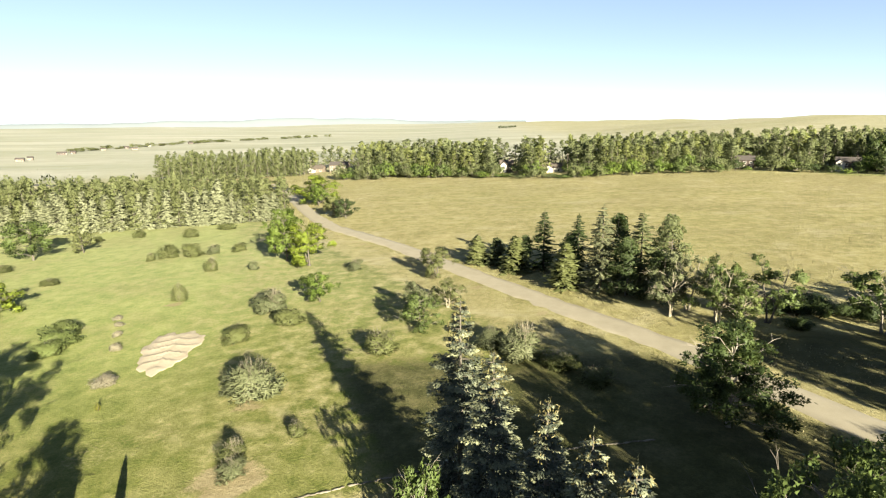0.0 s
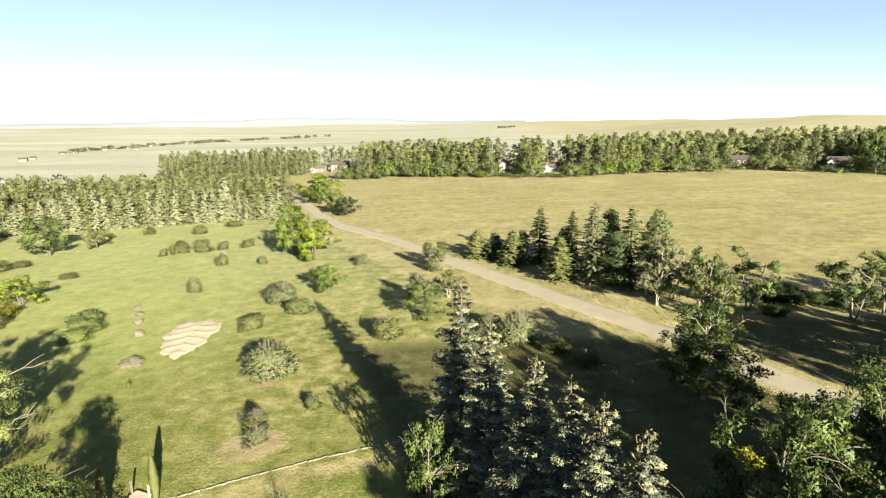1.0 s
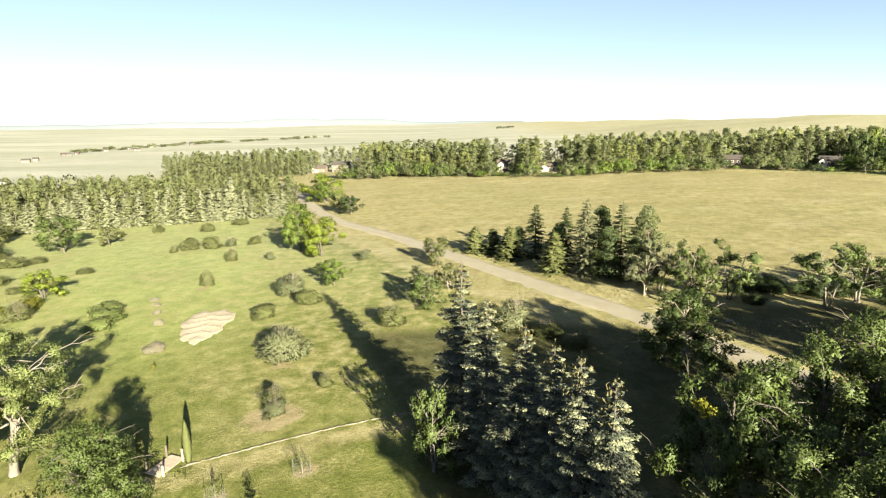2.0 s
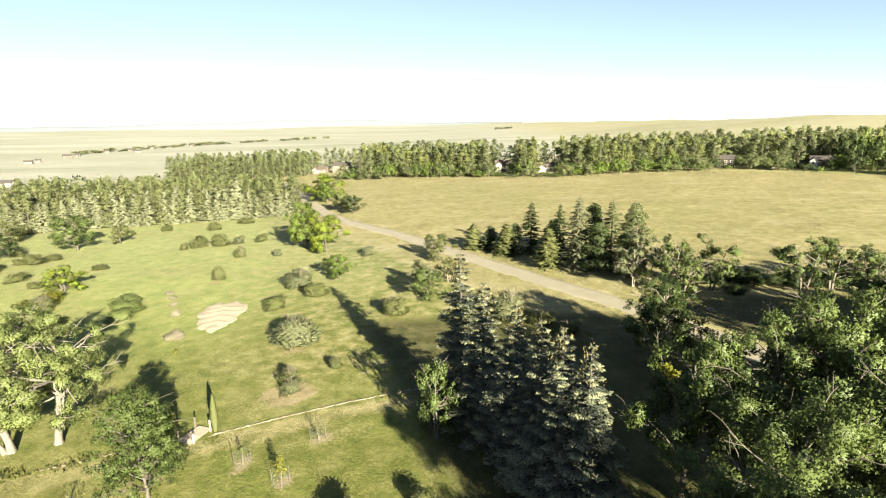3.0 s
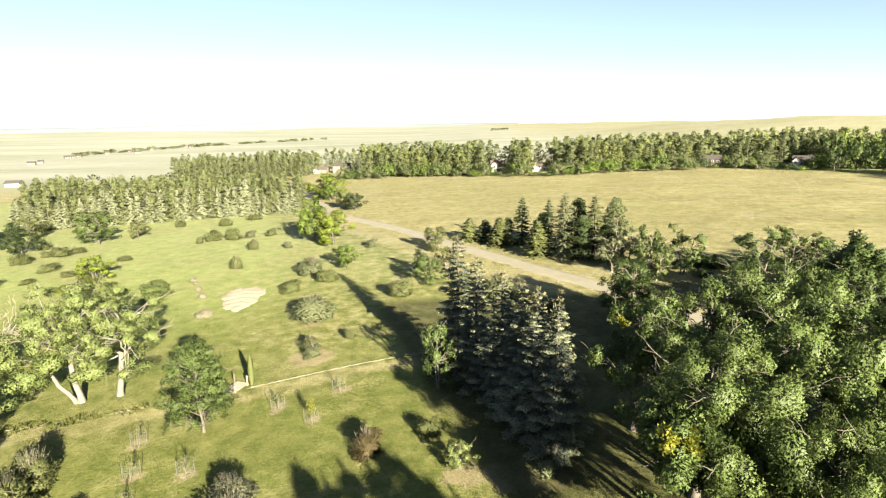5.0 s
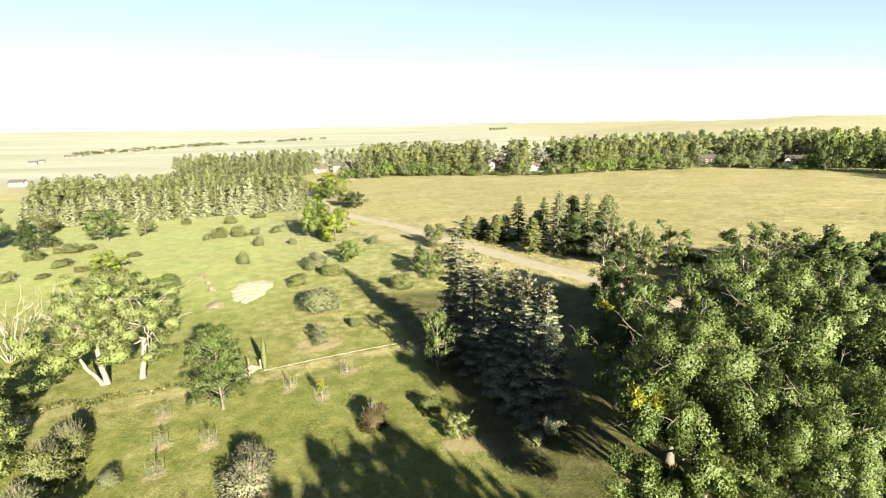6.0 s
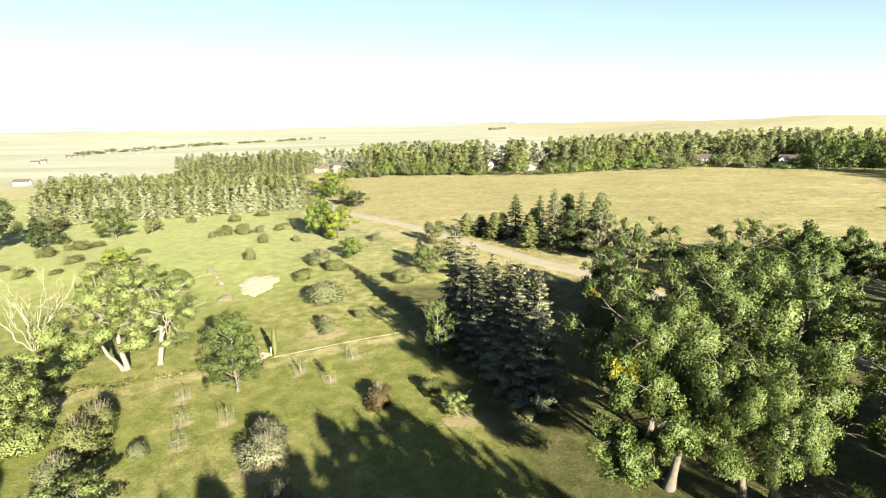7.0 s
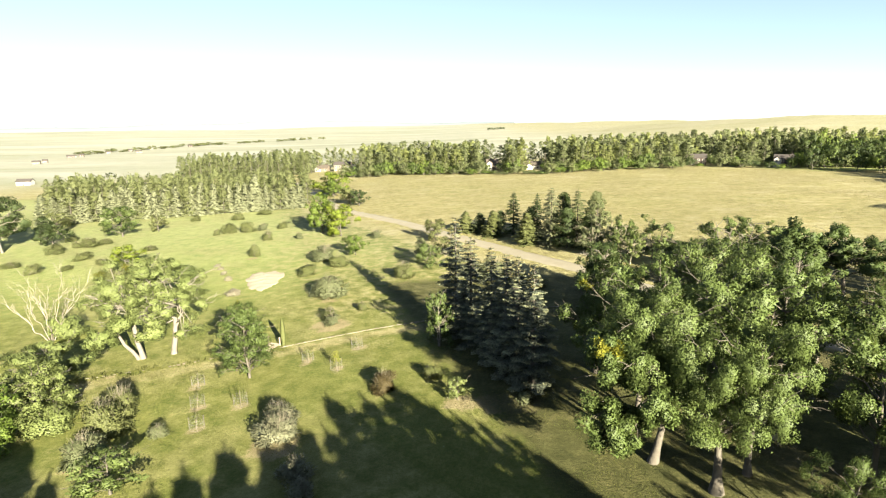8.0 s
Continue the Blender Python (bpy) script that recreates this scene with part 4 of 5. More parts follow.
for k, (x, y, h, w) in enumerate(((241, 323, 16, 11), (250, 317, 19, 13), (259, 307, 20, 13), (268, 297, 19, 13), (264, 285, 17, 13), (233, 334, 9, 7))):
    far_tree(x, y, h, w, k % 3, k * 1.7, "dark green tree shading the lawn before the houses", (DARKG, COTTON)[k % 2], "lawn trees")

for k, (x, y, h, w) in enumerate(((268, 300, 13, 14), (264, 264, 15, 15), (276, 278, 16, 14), (255, 224, 15, 15), (266, 210, 14, 14), (270, 236, 15, 14), (188, 136, 15, 15), (198, 128, 15, 13), (282, 300, 15, 14), (292, 286, 15, 14), (262, 241, 16, 16), (259, 253, 15, 15), (274, 222, 16, 16), (252, 213, 15, 15), (280, 252, 16, 16))):
    far_tree(x, y, h, w, k % 3, k * 0.9, "round green tree at the east edge of the meadow", (GREEN, DARKG)[k % 2], "meadow edge trees")

for k, (x, y, h, w) in enumerate(((221, 338, 5.5, 7), (227, 335, 3.4, 6), (246, 344, 8, 8), (178, 365, 7.5, 8), (184, 362, 3, 5), (196, 371, 8, 7), (213, 345, 6, 8), (206, 353, 7, 8), (29, 384, 6, 7), (40, 384, 6.5, 8), (72, 376, 6, 7), (57, 372, 4, 6))):
    far_tree(x, y, h, w, k % 3, k * 0.7, "green tree in front of the far houses", (DARKG, GREEN, COTTON)[k % 3], "house trees")

for k in range(13):
    x = 252 + 6.6 * k + RNG.uniform(-1.5, 1.5)
    far_tree(x, wood_edge(x) + 9 + RNG.uniform(-4, 6), RNG.uniform(20, 27), RNG.uniform(12, 16), k % 3, k * 1.1, "tall dark green tree at the east end of the far woods", (DARKG, GREEN, DARKG)[k % 3], "east wood trees")

# ---- roadside ----
PT = "pine beside the road at the meadow edge"
row_spruce(4.7, 143.5, 7.6, 8.2, 0, 0.3, "small yellow-green " + PT, OLIVE, "roadside pines")
row_spruce(9.7, 141.5, 7.2, 8.6, 1, 1.3, "small olive " + PT, PINE, "roadside pines")
row_spruce(13.6, 134, 9.0, 9.2, 2, 2.3, "yellow-green " + PT, OLIVE, "roadside pines")
road_spruce(20.6, 135, 15, 9.5, 0, 0.4, "dark spruce beside the road", DARKG, "roadside spruces")
road_spruce(27.6, 129, 14.8, 8.8, 1, 1.4, "dark spruce beside the road", DARKG, "roadside spruces")
row_spruce(22.7, 119, 10.6, 9.4, 1, 0.7, "bushy yellow-green " + PT, OLIVE, "roadside pines")
road_spruce(30.0, 117, 18.5, 11, 2, 2.0, "tall grey-green spruce beside the road", FAR_SPRUCE, "roadside spruces")
bushy_pine(34.5, 122, 15.5, 10, 0, 2.6, "dark pine beside the road", DARKG, "roadside pines")
road_spruce(37.6, 115, 17.5, 11, 0, 3.0, "tall green spruce beside the road", PINE, "roadside spruces")
bushy_pine(42.5, 113, 16.5, 10, 2, 0.9, "tall green pine beside the road", PINE, "roadside pines")
bushy_pine(16.5, 139, 8, 7, 0, 0.9, "low dark " + PT, DARKG, "roadside pines")
bushy_pine(25, 125, 11, 8, 2, 1.9, "dark " + PT, DARKG, "roadside pines")
bushy_pine(34, 113, 12, 9, 1, 2.9, "dark bushy " + PT, DARKG, "roadside pines")
bushy_pine(39.5, 108, 11, 9, 0, 3.9, "dark bushy " + PT, DARKG, "roadside pines")
open_tree(38.5, 100, 11, 11, 0, 0.5, "half-bare grey tree beside the road", GREY, TWIG)
open_tree(43, 103, 11.5, 11, 1, 1.5, "half-bare grey-green tree beside the road", GREY, TWIG)
open_tree(44.2, 93.5, 12.5, 10.5, 1, 0.2, "pale green tree with bare twigs beside the road", COTTON, TWIG)
open_tree(45.0, 95.5, 10.5, 9, 2, 2.2, "half-bare grey-green tree beside the road", COTTON, TWIG)
open_tree(46, 91, 8, 9, 2, 0.2, "leaning half-bare twiggy tree beside the road", COTTON_PALE, TWIG)
open_tree(53.5, 95, 12, 12, 0, 2.2, "thin green tree beside the road", COTTON, BARK)
open_tree(69, 89, 12.6, 14, 1, 3.2, "gnarled open tree with bare limbs beside the meadow", COTTON, PALE_BARK)
open_tree(76, 91, 11.5, 13, 2, 1.2, "gnarled open tree with a leaning trunk", COTTON, PALE_BARK)
tree(86, 94, 8, 11, 3, 0.8, "dark low tree beside the meadow", DARKG, BARK, "roadside trees", n=5000)
for k in range(9):
    bush(51 + 3.4 * k, 102 - 0.9 * k + RNG.uniform(-1, 1), RNG.uniform(2.2, 4.5), RNG.uniform(3.5, 5.5), k % 4, DARKG, "dark upright juniper in a row at the meadow edge", "meadow junipers")
tree(31.6, 62.4, 12.2, 12.4, 0, 0.6, "dark green tree with bleached top twigs beside the road", DEEP, DEAD_BARK, "roadside trees", n=18000, clear=0.35)
for k, (x, y, h, w, mt) in enumerate(((9.9, 84, 5.5, 7, GREY), (14.7, 80, 2.4, 7, OLIVE), (19.3, 75, 2.0, 6, OLIVE), (5, 88, 4, 5, GREY))):
    bush(x, y, h, w, k % 4, mt, "rough roadside thicket of dark shrubs", "roadside thicket", True, 6000)
for k, (x, y, h, w) in enumerate(((62, 100, 3.5, 6), (50, 100, 3, 5), (72, 98, 3, 7), (66, 104, 2.6, 6), (85, 98, 3.5, 8), (57, 92, 2.5, 5))):
    bush(x, y, h, w, k % 4, DARKG, "low dark shrub at the meadow edge", "meadow shrubs")
tree(-5.3, 131.5, 7.6, 8, 1, 0.4, "small olive tree beside the road verge", OLIVE, BARK, "field trees", n=8500)
tree(-8.5, 106, 6.6, 5.5, 0, 2.4, "half-bare grey shrub tree in the field", GREY, TWIG, "field trees", n=8500)
tree(-2.5, 109, 6.0, 6, 3, 1.1, "half-bare olive shrub tree in the field", OLIVE, TWIG, "field trees", n=8500)
tree(-7.2, 97, 7.2, 7, 1, 1.9, "small leaning green tree in the field", COTTON, PALE_BARK, "field trees", n=8500)
bush(-13.5, 87, 4.5, 6.5, 1, OLIVE, "low spreading olive shrub in the field", "field shrubs", True)

# ---- mown field ----
tree(-48.5, 153, 14.5, 11.5, 0, 0.9, "large dark green tree beside the field", GREEN, BARK, "field trees", n=18000)
tree(-40.5, 147, 12.0, 11.5, 1, 0.3, "bright lime-green tree beside the field", LIME, BARK, "field trees", n=18000)
tree(-30.1, 115.3, 6.8, 6.8, 2, 1.0, "small round dark green tree in the field", GREEN, BARK, "field trees", n=8500)
tree(-68, 270, 14, 20, 3, 1.7, "wide yellow-green tree at the road bend", LIME, BARK, "field trees", n=9000)
tree(-66, 262, 11.5, 9, 0, 1.7, "dark green tree at the road bend", GREEN, BARK, "field trees", n=5000)
tree(-45.3, 222, 8.4, 9, 2, 0.4, "round dark juniper at the road bend", DARKG, BARK, "field trees", n=5000)
tree(-52, 230, 9, 9, 1, 2.4, "round olive tree at the road bend", OLIVE, BARK, "field trees", n=5000)
bush(-80, 236, 8, 9, 2, OLIVE, "olive shrub at the end of the windbreak", "field shrubs", False, 6000)
S = "on the mown grass"
bush(-38.4, 110.6, 4.8, 7.6, 0, GREY, "grey-green rounded shrub " + S, "field shrubs", True, 6000)
bush(-33.4, 102, 3.6, 6.6, 1, OLIVE, "olive-green rounded shrub " + S, "field shrubs", False, 6000)
bush(-39.9, 94.4, 3.2, 6.2, 2, OLIVE, "low olive-green shrub " + S, "field shrubs", False, 6000)
bush(-29.6, 73.4, 5.6, 8.2, 3, GREY, "large domed shrub with pale bare twigs " + S, "field shrubs", True, 6000)
bush(-26, 57.8, 2.9, 3.8, 0, OLIVE, "untidy yellow-flowered shrub on bare soil", "field shrubs", True)
bush(-25.3, 55.2, 2.2, 4.2, 2, GREY, "dry grey shrub on bare soil", "field shrubs", True)
bush(-20.4, 62.6, 2.2, 2.6, 1, OLIVE, "small sparse shrub " + S, "field shrubs", True)
bush(-86.7, 162.8, 4.4, 7, 0, OLIVE, "olive-brown rounded shrub " + S, "field shrubs")
bush(-80.6, 162.6, 5.0, 7, 1, OLIVE, "olive-green rounded shrub " + S, "field shrubs")
bush(-75, 166, 3, 5, 2, GREY, "sparse grey shrub " + S, "field shrubs", True)
bush(-95.4, 194, 3.7, 5.6, 3, OLIVE, "small dark shrub " + S, "field shrubs")
bush(-115.3, 197, 2.9, 5.2, 0, OLIVE, "small dark shrub " + S, "field shrubs")
bush(-128, 192, 2.2, 4, 1, OLIVE, "small dark shrub " + S, "field shrubs")
bush(-68, 168.7, 2.9, 6, 2, OLIVE, "low dome-shaped olive shrub " + S, "field shrubs")
bush(-87.7, 207, 2.8, 7, 3, OLIVE, "low dark shrub before the windbreak", "field shrubs")
bush(-66.3, 145, 3.9, 4.2, 0, OLIVE, "thin scraggly shrub " + S, "field shrubs", True)
bush(-55.3, 144.6, 2.6, 3.2, 1, GREY, "thin scraggly shrub " + S, "field shrubs", True)
bush(-90.8, 159, 2.7, 3.4, 2, OLIVE, "thin scraggly shrub " + S, "field shrubs", True)
bush(-62.6, 119, 4.4, 3.6, 3, OLIVE, "upright brownish shrub with a bare patch before it", "field shrubs", True)
bush(-27.0, 141, 3.0, 5, 2, GREY, "grey twiggy shrub beside the verge", "field shrubs", True)
bush(-69.8, 107.9, 0.9, 2.4, 0, BLEACHED, "low pale clump of dry stems standing on the grass", "dry clumps", True)
bush(-67.5, 103.9, 0.9, 2.3, 1, BLEACHED, "low pale clump of dry stems standing on the grass", "dry clumps", True)
bush(-64.4, 98.5, 1.1, 2.3, 2, BLEACHED, "low pale clump of dry stems standing on the grass", "dry clumps", True)
bush(-60.5, 91.5, 1.5, 2.2, 3, BLEACHED, "low pale clump of dry stems standing on the grass", "dry clumps", True)
bush(-75.0, 99.6, 3.0, 7.4, 0, COTTON_PALE, "dense grey-green shrub in a short row " + S, "shrub row", False, 6000)
bush(-73.4, 95.0, 3.2, 7.2, 1, COTTON_PALE, "dense grey-green shrub in a short row " + S, "shrub row", False, 6000)
bush(-71.6, 90.6, 2.8, 6.8, 2, COTTON_PALE, "dense grey-green shrub in a short row " + S, "shrub row", False, 6000)
bush(-53.8, 78.3, 1.6, 4.2, 0, BLEACHED, "low pale mound of dry stems", "field shrubs", True)
bush(-50, 70.2, 1.4, 1.0, 0, YELLOW, "tiny bright yellow sapling standing on the grass", "field shrubs", False, 300)

# ---- far side of the field ----
tree(-131, 165, 13, 13.5, 2, 0.2, "broad dark olive tree in the field", COTTON, BARK, "field trees", n=9000)
tree(-121, 174, 7, 7, 1, 0.2, "narrow olive tree in the field", OLIVE, BARK, "field trees", n=5000)
tree(-170, 184, 8.5, 12, 3, 0.2, "dark olive tree in the field", OLIVE, BARK, "field trees", n=5000)
tree(-162, 143, 21, 18, 1, 0.3, "tall dark green cottonwood with a white trunk at the field edge", DARKG, PALE_BARK, "field trees", name="cottonwood", n=18000, clear=2.0)
tree(-150, 152, 11, 11, 0, 2.3, "dark green tree at the field edge", DARKG, BARK, "field trees")
for k, (x, y, h, w, mt) in enumerate(((-138, 137, 4, 7, OLIVE), (-132.7, 146.2, 4, 7, OLIVE), (-121.7, 126, 2.8, 7.5, OLIVE), (-129.5, 151, 2.3, 5.4, OLIVE), (-147, 159, 2.8, 5.3, OLIVE),
                                      (-137, 146, 2.4, 5, OLIVE), (-126, 109, 3.4, 6, OLIVE), (-104.8, 136, 1.8, 5, OLIVE), (-101, 102, 1.8, 4, YELLOW), (-111, 118, 2.0, 5, OLIVE), (-118, 112, 1.6, 5, OLIVE), (-140, 118, 2, 6, OLIVE))):
    bush(x, y, h, w, k % 4, mt, "low olive-brown shrub on the open grass" if mt is not YELLOW else "low yellow shrub on the open grass", "far field shrubs", k % 2 == 1)
tree(-100, 113.5, 6.8, 9, 3, 1.2, "yellow-green tree in the field", LIME, BARK, "field trees", n=5000)
bush(-96.7, 104.5, 3.4, 6.5, 2, YELLOW, "yellowing shrub in the field", "field shrubs")
bush(-94, 98, 4, 7, 0, OLIVE, "olive shrub in the field", "field shrubs", True)

# ---- trees by the border path ----
LEANING = open_cottonwood(-56.1, 41.2, 18.8, 16, 0, 0.0, "pale leaning cottonwood with two heavy white trunks", (((-0.3, 0, -0.3), (-1.6, 0.6, 6.8), 0.36, 0.26), ((-0.7, -0.2, -0.3), (-3.2, -0.6, 4.4), 0.28, 0.2)))
FORKED = open_cottonwood(-51.8, 43.0, 18.8, 17, 1, 0.0, "pale cottonwood with a heavy forked white trunk", (((0, 0, -0.3), (0.55, 0.3, 5.6), 0.37, 0.28), ((0.35, 0.2, 3.8), (1.9, 0.6, 7.4), 0.24, 0.17)))
bough(LEANING, (-58.6, 41, 5.0), (-61.8, 37.6, 3.4), 2.6, 5200, 21, COTTON_PALE, bark=PALE_BARK)
bough(LEANING, (-58.6, 41, 6.0), (-57.2, 37.4, 6.6), 2.2, 4200, 22, COTTON_PALE, bark=PALE_BARK)
bough(FORKED, (-51.2, 42.8, 5.2), (-54.2, 40.8, 3.4), 2.3, 4600, 23, COTTON_PALE, bark=PALE_BARK)
dead = new("dead_tree")
dead.matrix_basis = pose(-80.5, 51.8, hz(-80.5, 51.8))
tagged(dead, "half-dead many-stemmed tree with bleached bare limbs", "tree")
part("trunk", dead_tree_mesh(3, 13, 18), DEAD_BARK, dead)
bush(-79.6, 54.0, 5.6, 8, 1, COTTON_PALE, "green regrowth round a half-dead tree", "", False, 6000)
layered_tree(-34.0, 31.5, 13.4, 10.2, 0, 1.4, "bushy green tree with layered drooping boughs beside the plank bridge", LAYER_GREEN, "path trees")
bush(-56, 17.5, 4, 6.5, 0, COTTON_PALE, "green undergrowth beside the path trees", "path undergrowth", False, 6000)
bush(-62, 23, 4.5, 7, 1, COTTON_PALE, "green undergrowth beside the path trees", "path undergrowth", False, 6000)
tree(-59.5, 19.5, 9.2, 8.6, 0, 0.4, "bushy mid-green tree by the path", COTTON_PALE, BARK, "path trees", n=18000)
tree(-64.5, 29.5, 8.6, 10, 2, 1.4, "bushy green tree by the path", COTTON_PALE, BARK, "path trees", n=18000)
tree(-61.5, 13, 9, 8, 3, 0.4, "bright green tree by the path", GREEN, BARK, "path trees", n=5000)
bush(-48.5, 20.5, 4.8, 6, 0, OLIVE, "grey twiggy shrub in the orchard plot", "plot shrubs", True, 6000)
bush(-48, 15.5, 5.5, 6, 1, OLIVE, "olive-grey shrub in the orchard plot", "plot shrubs", True, 6000)
bush(-46.9, 9.8, 3.8, 6, 2, GREY, "grey twiggy shrub in the orchard plot", "plot shrubs", True, 6000)
tree(-39.8, 3.0, 5.2, 7, 2, 0.4, "low bushy green tree", LAYER_GREEN, BARK, "path trees", n=5000)
bush(-40.4, 14.8, 1.9, 2.8, 3, GREY, "small dry shrub in the orchard plot", "plot shrubs", True)
bush(-25.0, 17.2, 3.2, 5.2, 1, SILVER, "pale grey-green feathery shrub", "plot shrubs", True, 6000)
bush(-23.6, 13.6, 3.3, 6.4, 0, SILVER, "large pale grey-green feathery shrub", "plot shrubs", True, 6000)
bush(-11.5, 25.6, 3.3, 4.8, 2, RUST, "rounded rust-brown shrub on the grass", "plot shrubs", True, 6000)
bush(-19.5, 4.8, 2.6, 4.3, 3, SILVER, "tufted grey shrub in the tree shade", "plot shrubs", True)
bush(-17.6, 1.3, 2.4, 3.4, 0, SILVER, "tufted grey shrub in the tree shade", "plot shrubs", True)
bush(-4.6, 28.9, 2.6, 3.6, 1, OLIVE, "small olive shrub by the bed", "plot shrubs")
bush(9.0, 20.3, 1.6, 3.2, 2, GREY, "low silver-grey juniper under the spruces", "plot shrubs", False, 900)
tree(-0.5, 21.6, 3.6, 3.2, 2, 0.4, "small standard tree with yellow-green leaves", COTTON_PALE, PALE_BARK, "path trees", n=5000)
tree(-3.4, 41.5, 10.2, 5, 3, 0.4, "slim mid-green tree in front of the spruces", COTTON, PALE_BARK, "path trees", n=5000)

# ---- spruces ----
BL = "tall blue-grey spruce with sunlit tips and brown cones"
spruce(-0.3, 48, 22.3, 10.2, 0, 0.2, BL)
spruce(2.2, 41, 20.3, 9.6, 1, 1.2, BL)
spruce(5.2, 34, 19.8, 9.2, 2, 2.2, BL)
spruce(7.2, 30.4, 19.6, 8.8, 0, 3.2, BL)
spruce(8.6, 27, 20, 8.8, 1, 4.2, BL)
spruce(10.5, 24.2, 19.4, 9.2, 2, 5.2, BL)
SL = "tall dark spruce south of the plot"
for k, (x, y, h) in enumerate(((-4, -58.1, 21.5), (-1.2, -56.4, 22), (2.2, -52.2, 22), (8.7, -56.8, 22.5), (6.6, -45.3, 20), (10.5, -48, 22), (14.8, -49.8, 22.5), (12.7, -39.6, 22), (17, -43.5, 22), (19, -42.2, 22.6), (23.1, -44.5, 23.5), (21.7, -37.2, 22.6), (17, -52, 22), (4.8, -60.1, 23), (11.7, -63.3, 24))):
    far_spruce(x, y, h, 12.5, k % 3, k * 0.7, SL, DARK_SPRUCE, "south spruces")
for k, (x, y, h) in enumerate(((25.8, -42, 23), (29.2, -48.1, 24.6), (29.7, -46.5, 23.4), (32.3, -48.2, 23), (36.3, -52.2, 23.6), (38.5, -53.5, 23), (42.5, -59.4, 24), (44.2, -61.3, 23.5), (33.6, -55.7, 25), (39.7, -61.6, 25), (44.1, -66.1, 25))):
    far_spruce(x, y, h, 6.5, k % 3, k * 0.9, "slim " + SL, DARK_SPRUCE, "south spruces")
for k, (x, y, h) in enumerate(((-27, -48, 22), (-24, -43, 17.2), (-31, -54, 22), (-70, -40, 20), (-76, -34, 19), (-66, -46, 21), (-34, -33, 16.8), (-37.5, -30, 16), (-41, -27, 14.8), (-31, -37, 17.6))):
    far_spruce(x, y, h, 11, k % 3, k * 0.8, SL, DARK_SPRUCE, "south spruces")
back = np.random.default_rng(23)
for r in range(5):      # the stand behind them
    for k in range(7):
        x, y = 0.5 + 5.4 * k + 1.7 * (r % 2) + back.uniform(-0.8, 0.8), -48 - 5.2 * r + back.uniform(-0.8, 0.8)
        if 0.891 * x + 0.454 * y < 4.0:
            far_spruce(x, y, 20.5 + 0.7 * r + 0.05 * max(0, x - 16) + back.uniform(-0.6, 0.6), 12, (k + r) % 3, k + 2 * r, SL, DARK_SPRUCE, "south spruces")

# ---- cottonwood grove ----
G = "large mid-green cottonwood with an uneven billowing crown"
FRONT = [cottonwood(21.4, 5.3, 19.2, 14.5, 0, 0.4, G, n=46000, group="grove cottonwoods", clear=5.8, girth=0.029),
         cottonwood(26.0, -0.3, 16.5, 10.5, 1, 3.3, G, n=46000, group="grove cottonwoods", clear=6.2, girth=0.05),
         cottonwood(30.6, 2.4, 18.5, 12.5, 2, 1.1, G, n=46000, group="grove cottonwoods", clear=5.4)]
for k, (x, y, h, w, mt) in enumerate(((34, 13, 19, 15, COTTON), (23, 15.5, 17.5, 14, COTTON), (21, 28.5, 18, 12.5, COTTON), (32, 34, 16.5, 13, COTTON), (38.5, 36, 19, 14, COTTON), (45, 22, 18, 15, COTTON),
                                      (28.5, 24, 17.5, 14, COTTON), (38, 25, 18, 14, COTTON), (47, 38, 18, 14, COTTON), (54, 13, 17, 14, COTTON), (43, 1, 17, 13, COTTON), (33, -9.8, 10, 7, COTTON), (42, -14, 12, 9, COTTON), (50, -9, 17, 13, COTTON))):
    grown = cottonwood(x, y, h, w, k % 4, k * 1.1, G, mt, BARK, "grove cottonwoods", 40000 if k == 1 else 31000 if k in (11, 12) else 16000, clear=4.2)
    if k == 2:
        bough(grown, (21, 28.5, 12.0), (18.4, 28.0, 15.6), 1.1, 420, 6, YELLOW, "yellow_bough", "bough of yellowed leaves", None)
# Most after the third stand out of view, added to shade the ground.
for k, (x, y, h, w) in enumerate(((69, 61, 15.5, 17), (80, 59.5, 14, 15), (65, 51, 14, 13), (84, 41, 15, 12), (77, 29, 16, 13), (89, 27, 16, 14), (95, 47, 16, 15), (68, 14, 16, 13), (60, -4, 16, 13), (102, 60, 15, 15), (55, 29, 11, 11))):
    cottonwood(x, y, h, w, k % 4, 2 + k * 1.3, "mid-green cottonwood across the road from the grove", DEEP if k < 5 else COTTON, BARK, "road cottonwoods", 14000 if k < 2 else 8500, clear=4.2)
# Trees out of view, added only to cast shade over the grove floor.
for k, (x, y, h, w) in enumerate(((39, -33, 12, 8), (53, -20, 13, 9), (36, -27, 10, 6), (58, -13, 16, 11), (64, -19, 16, 11), (67, -7, 16, 11), (59, -26, 15, 10), (71, -14, 16, 11))):
    cottonwood(x, y, h, w, k % 4, 2 + k * 1.7, "unseen cottonwood added south of the grove for shade", COTTON, BARK, "grove cottonwoods", 9000, clear=4.2)
bough(FRONT[0], (21.0, 5.0, 9.0), (14.6, -0.8, 7.2), 2.7, 6500, 1)
bough(FRONT[0], (21.2, 5.0, 11.5), (16.2, 1.6, 13.6), 2.5, 5000, 2)
bough(FRONT[0], (21.2, 5.0, 9.5), (18.6, -1.6, 11.0), 2.3, 5000, 3)
bough(FRONT[0], (21.2, 5.0, 12.5), (15.6, 4.8, 15.2), 2.6, 5000, 8)
bough(FRONT[0], (21.2, 5.0, 12.5), (14.0, 1.2, 16.0), 2.2, 4200, 10)
bough(FRONT[0], (21.2, 5.0, 13.0), (14.4, 7.4, 14.0), 2.5, 4500, 9)
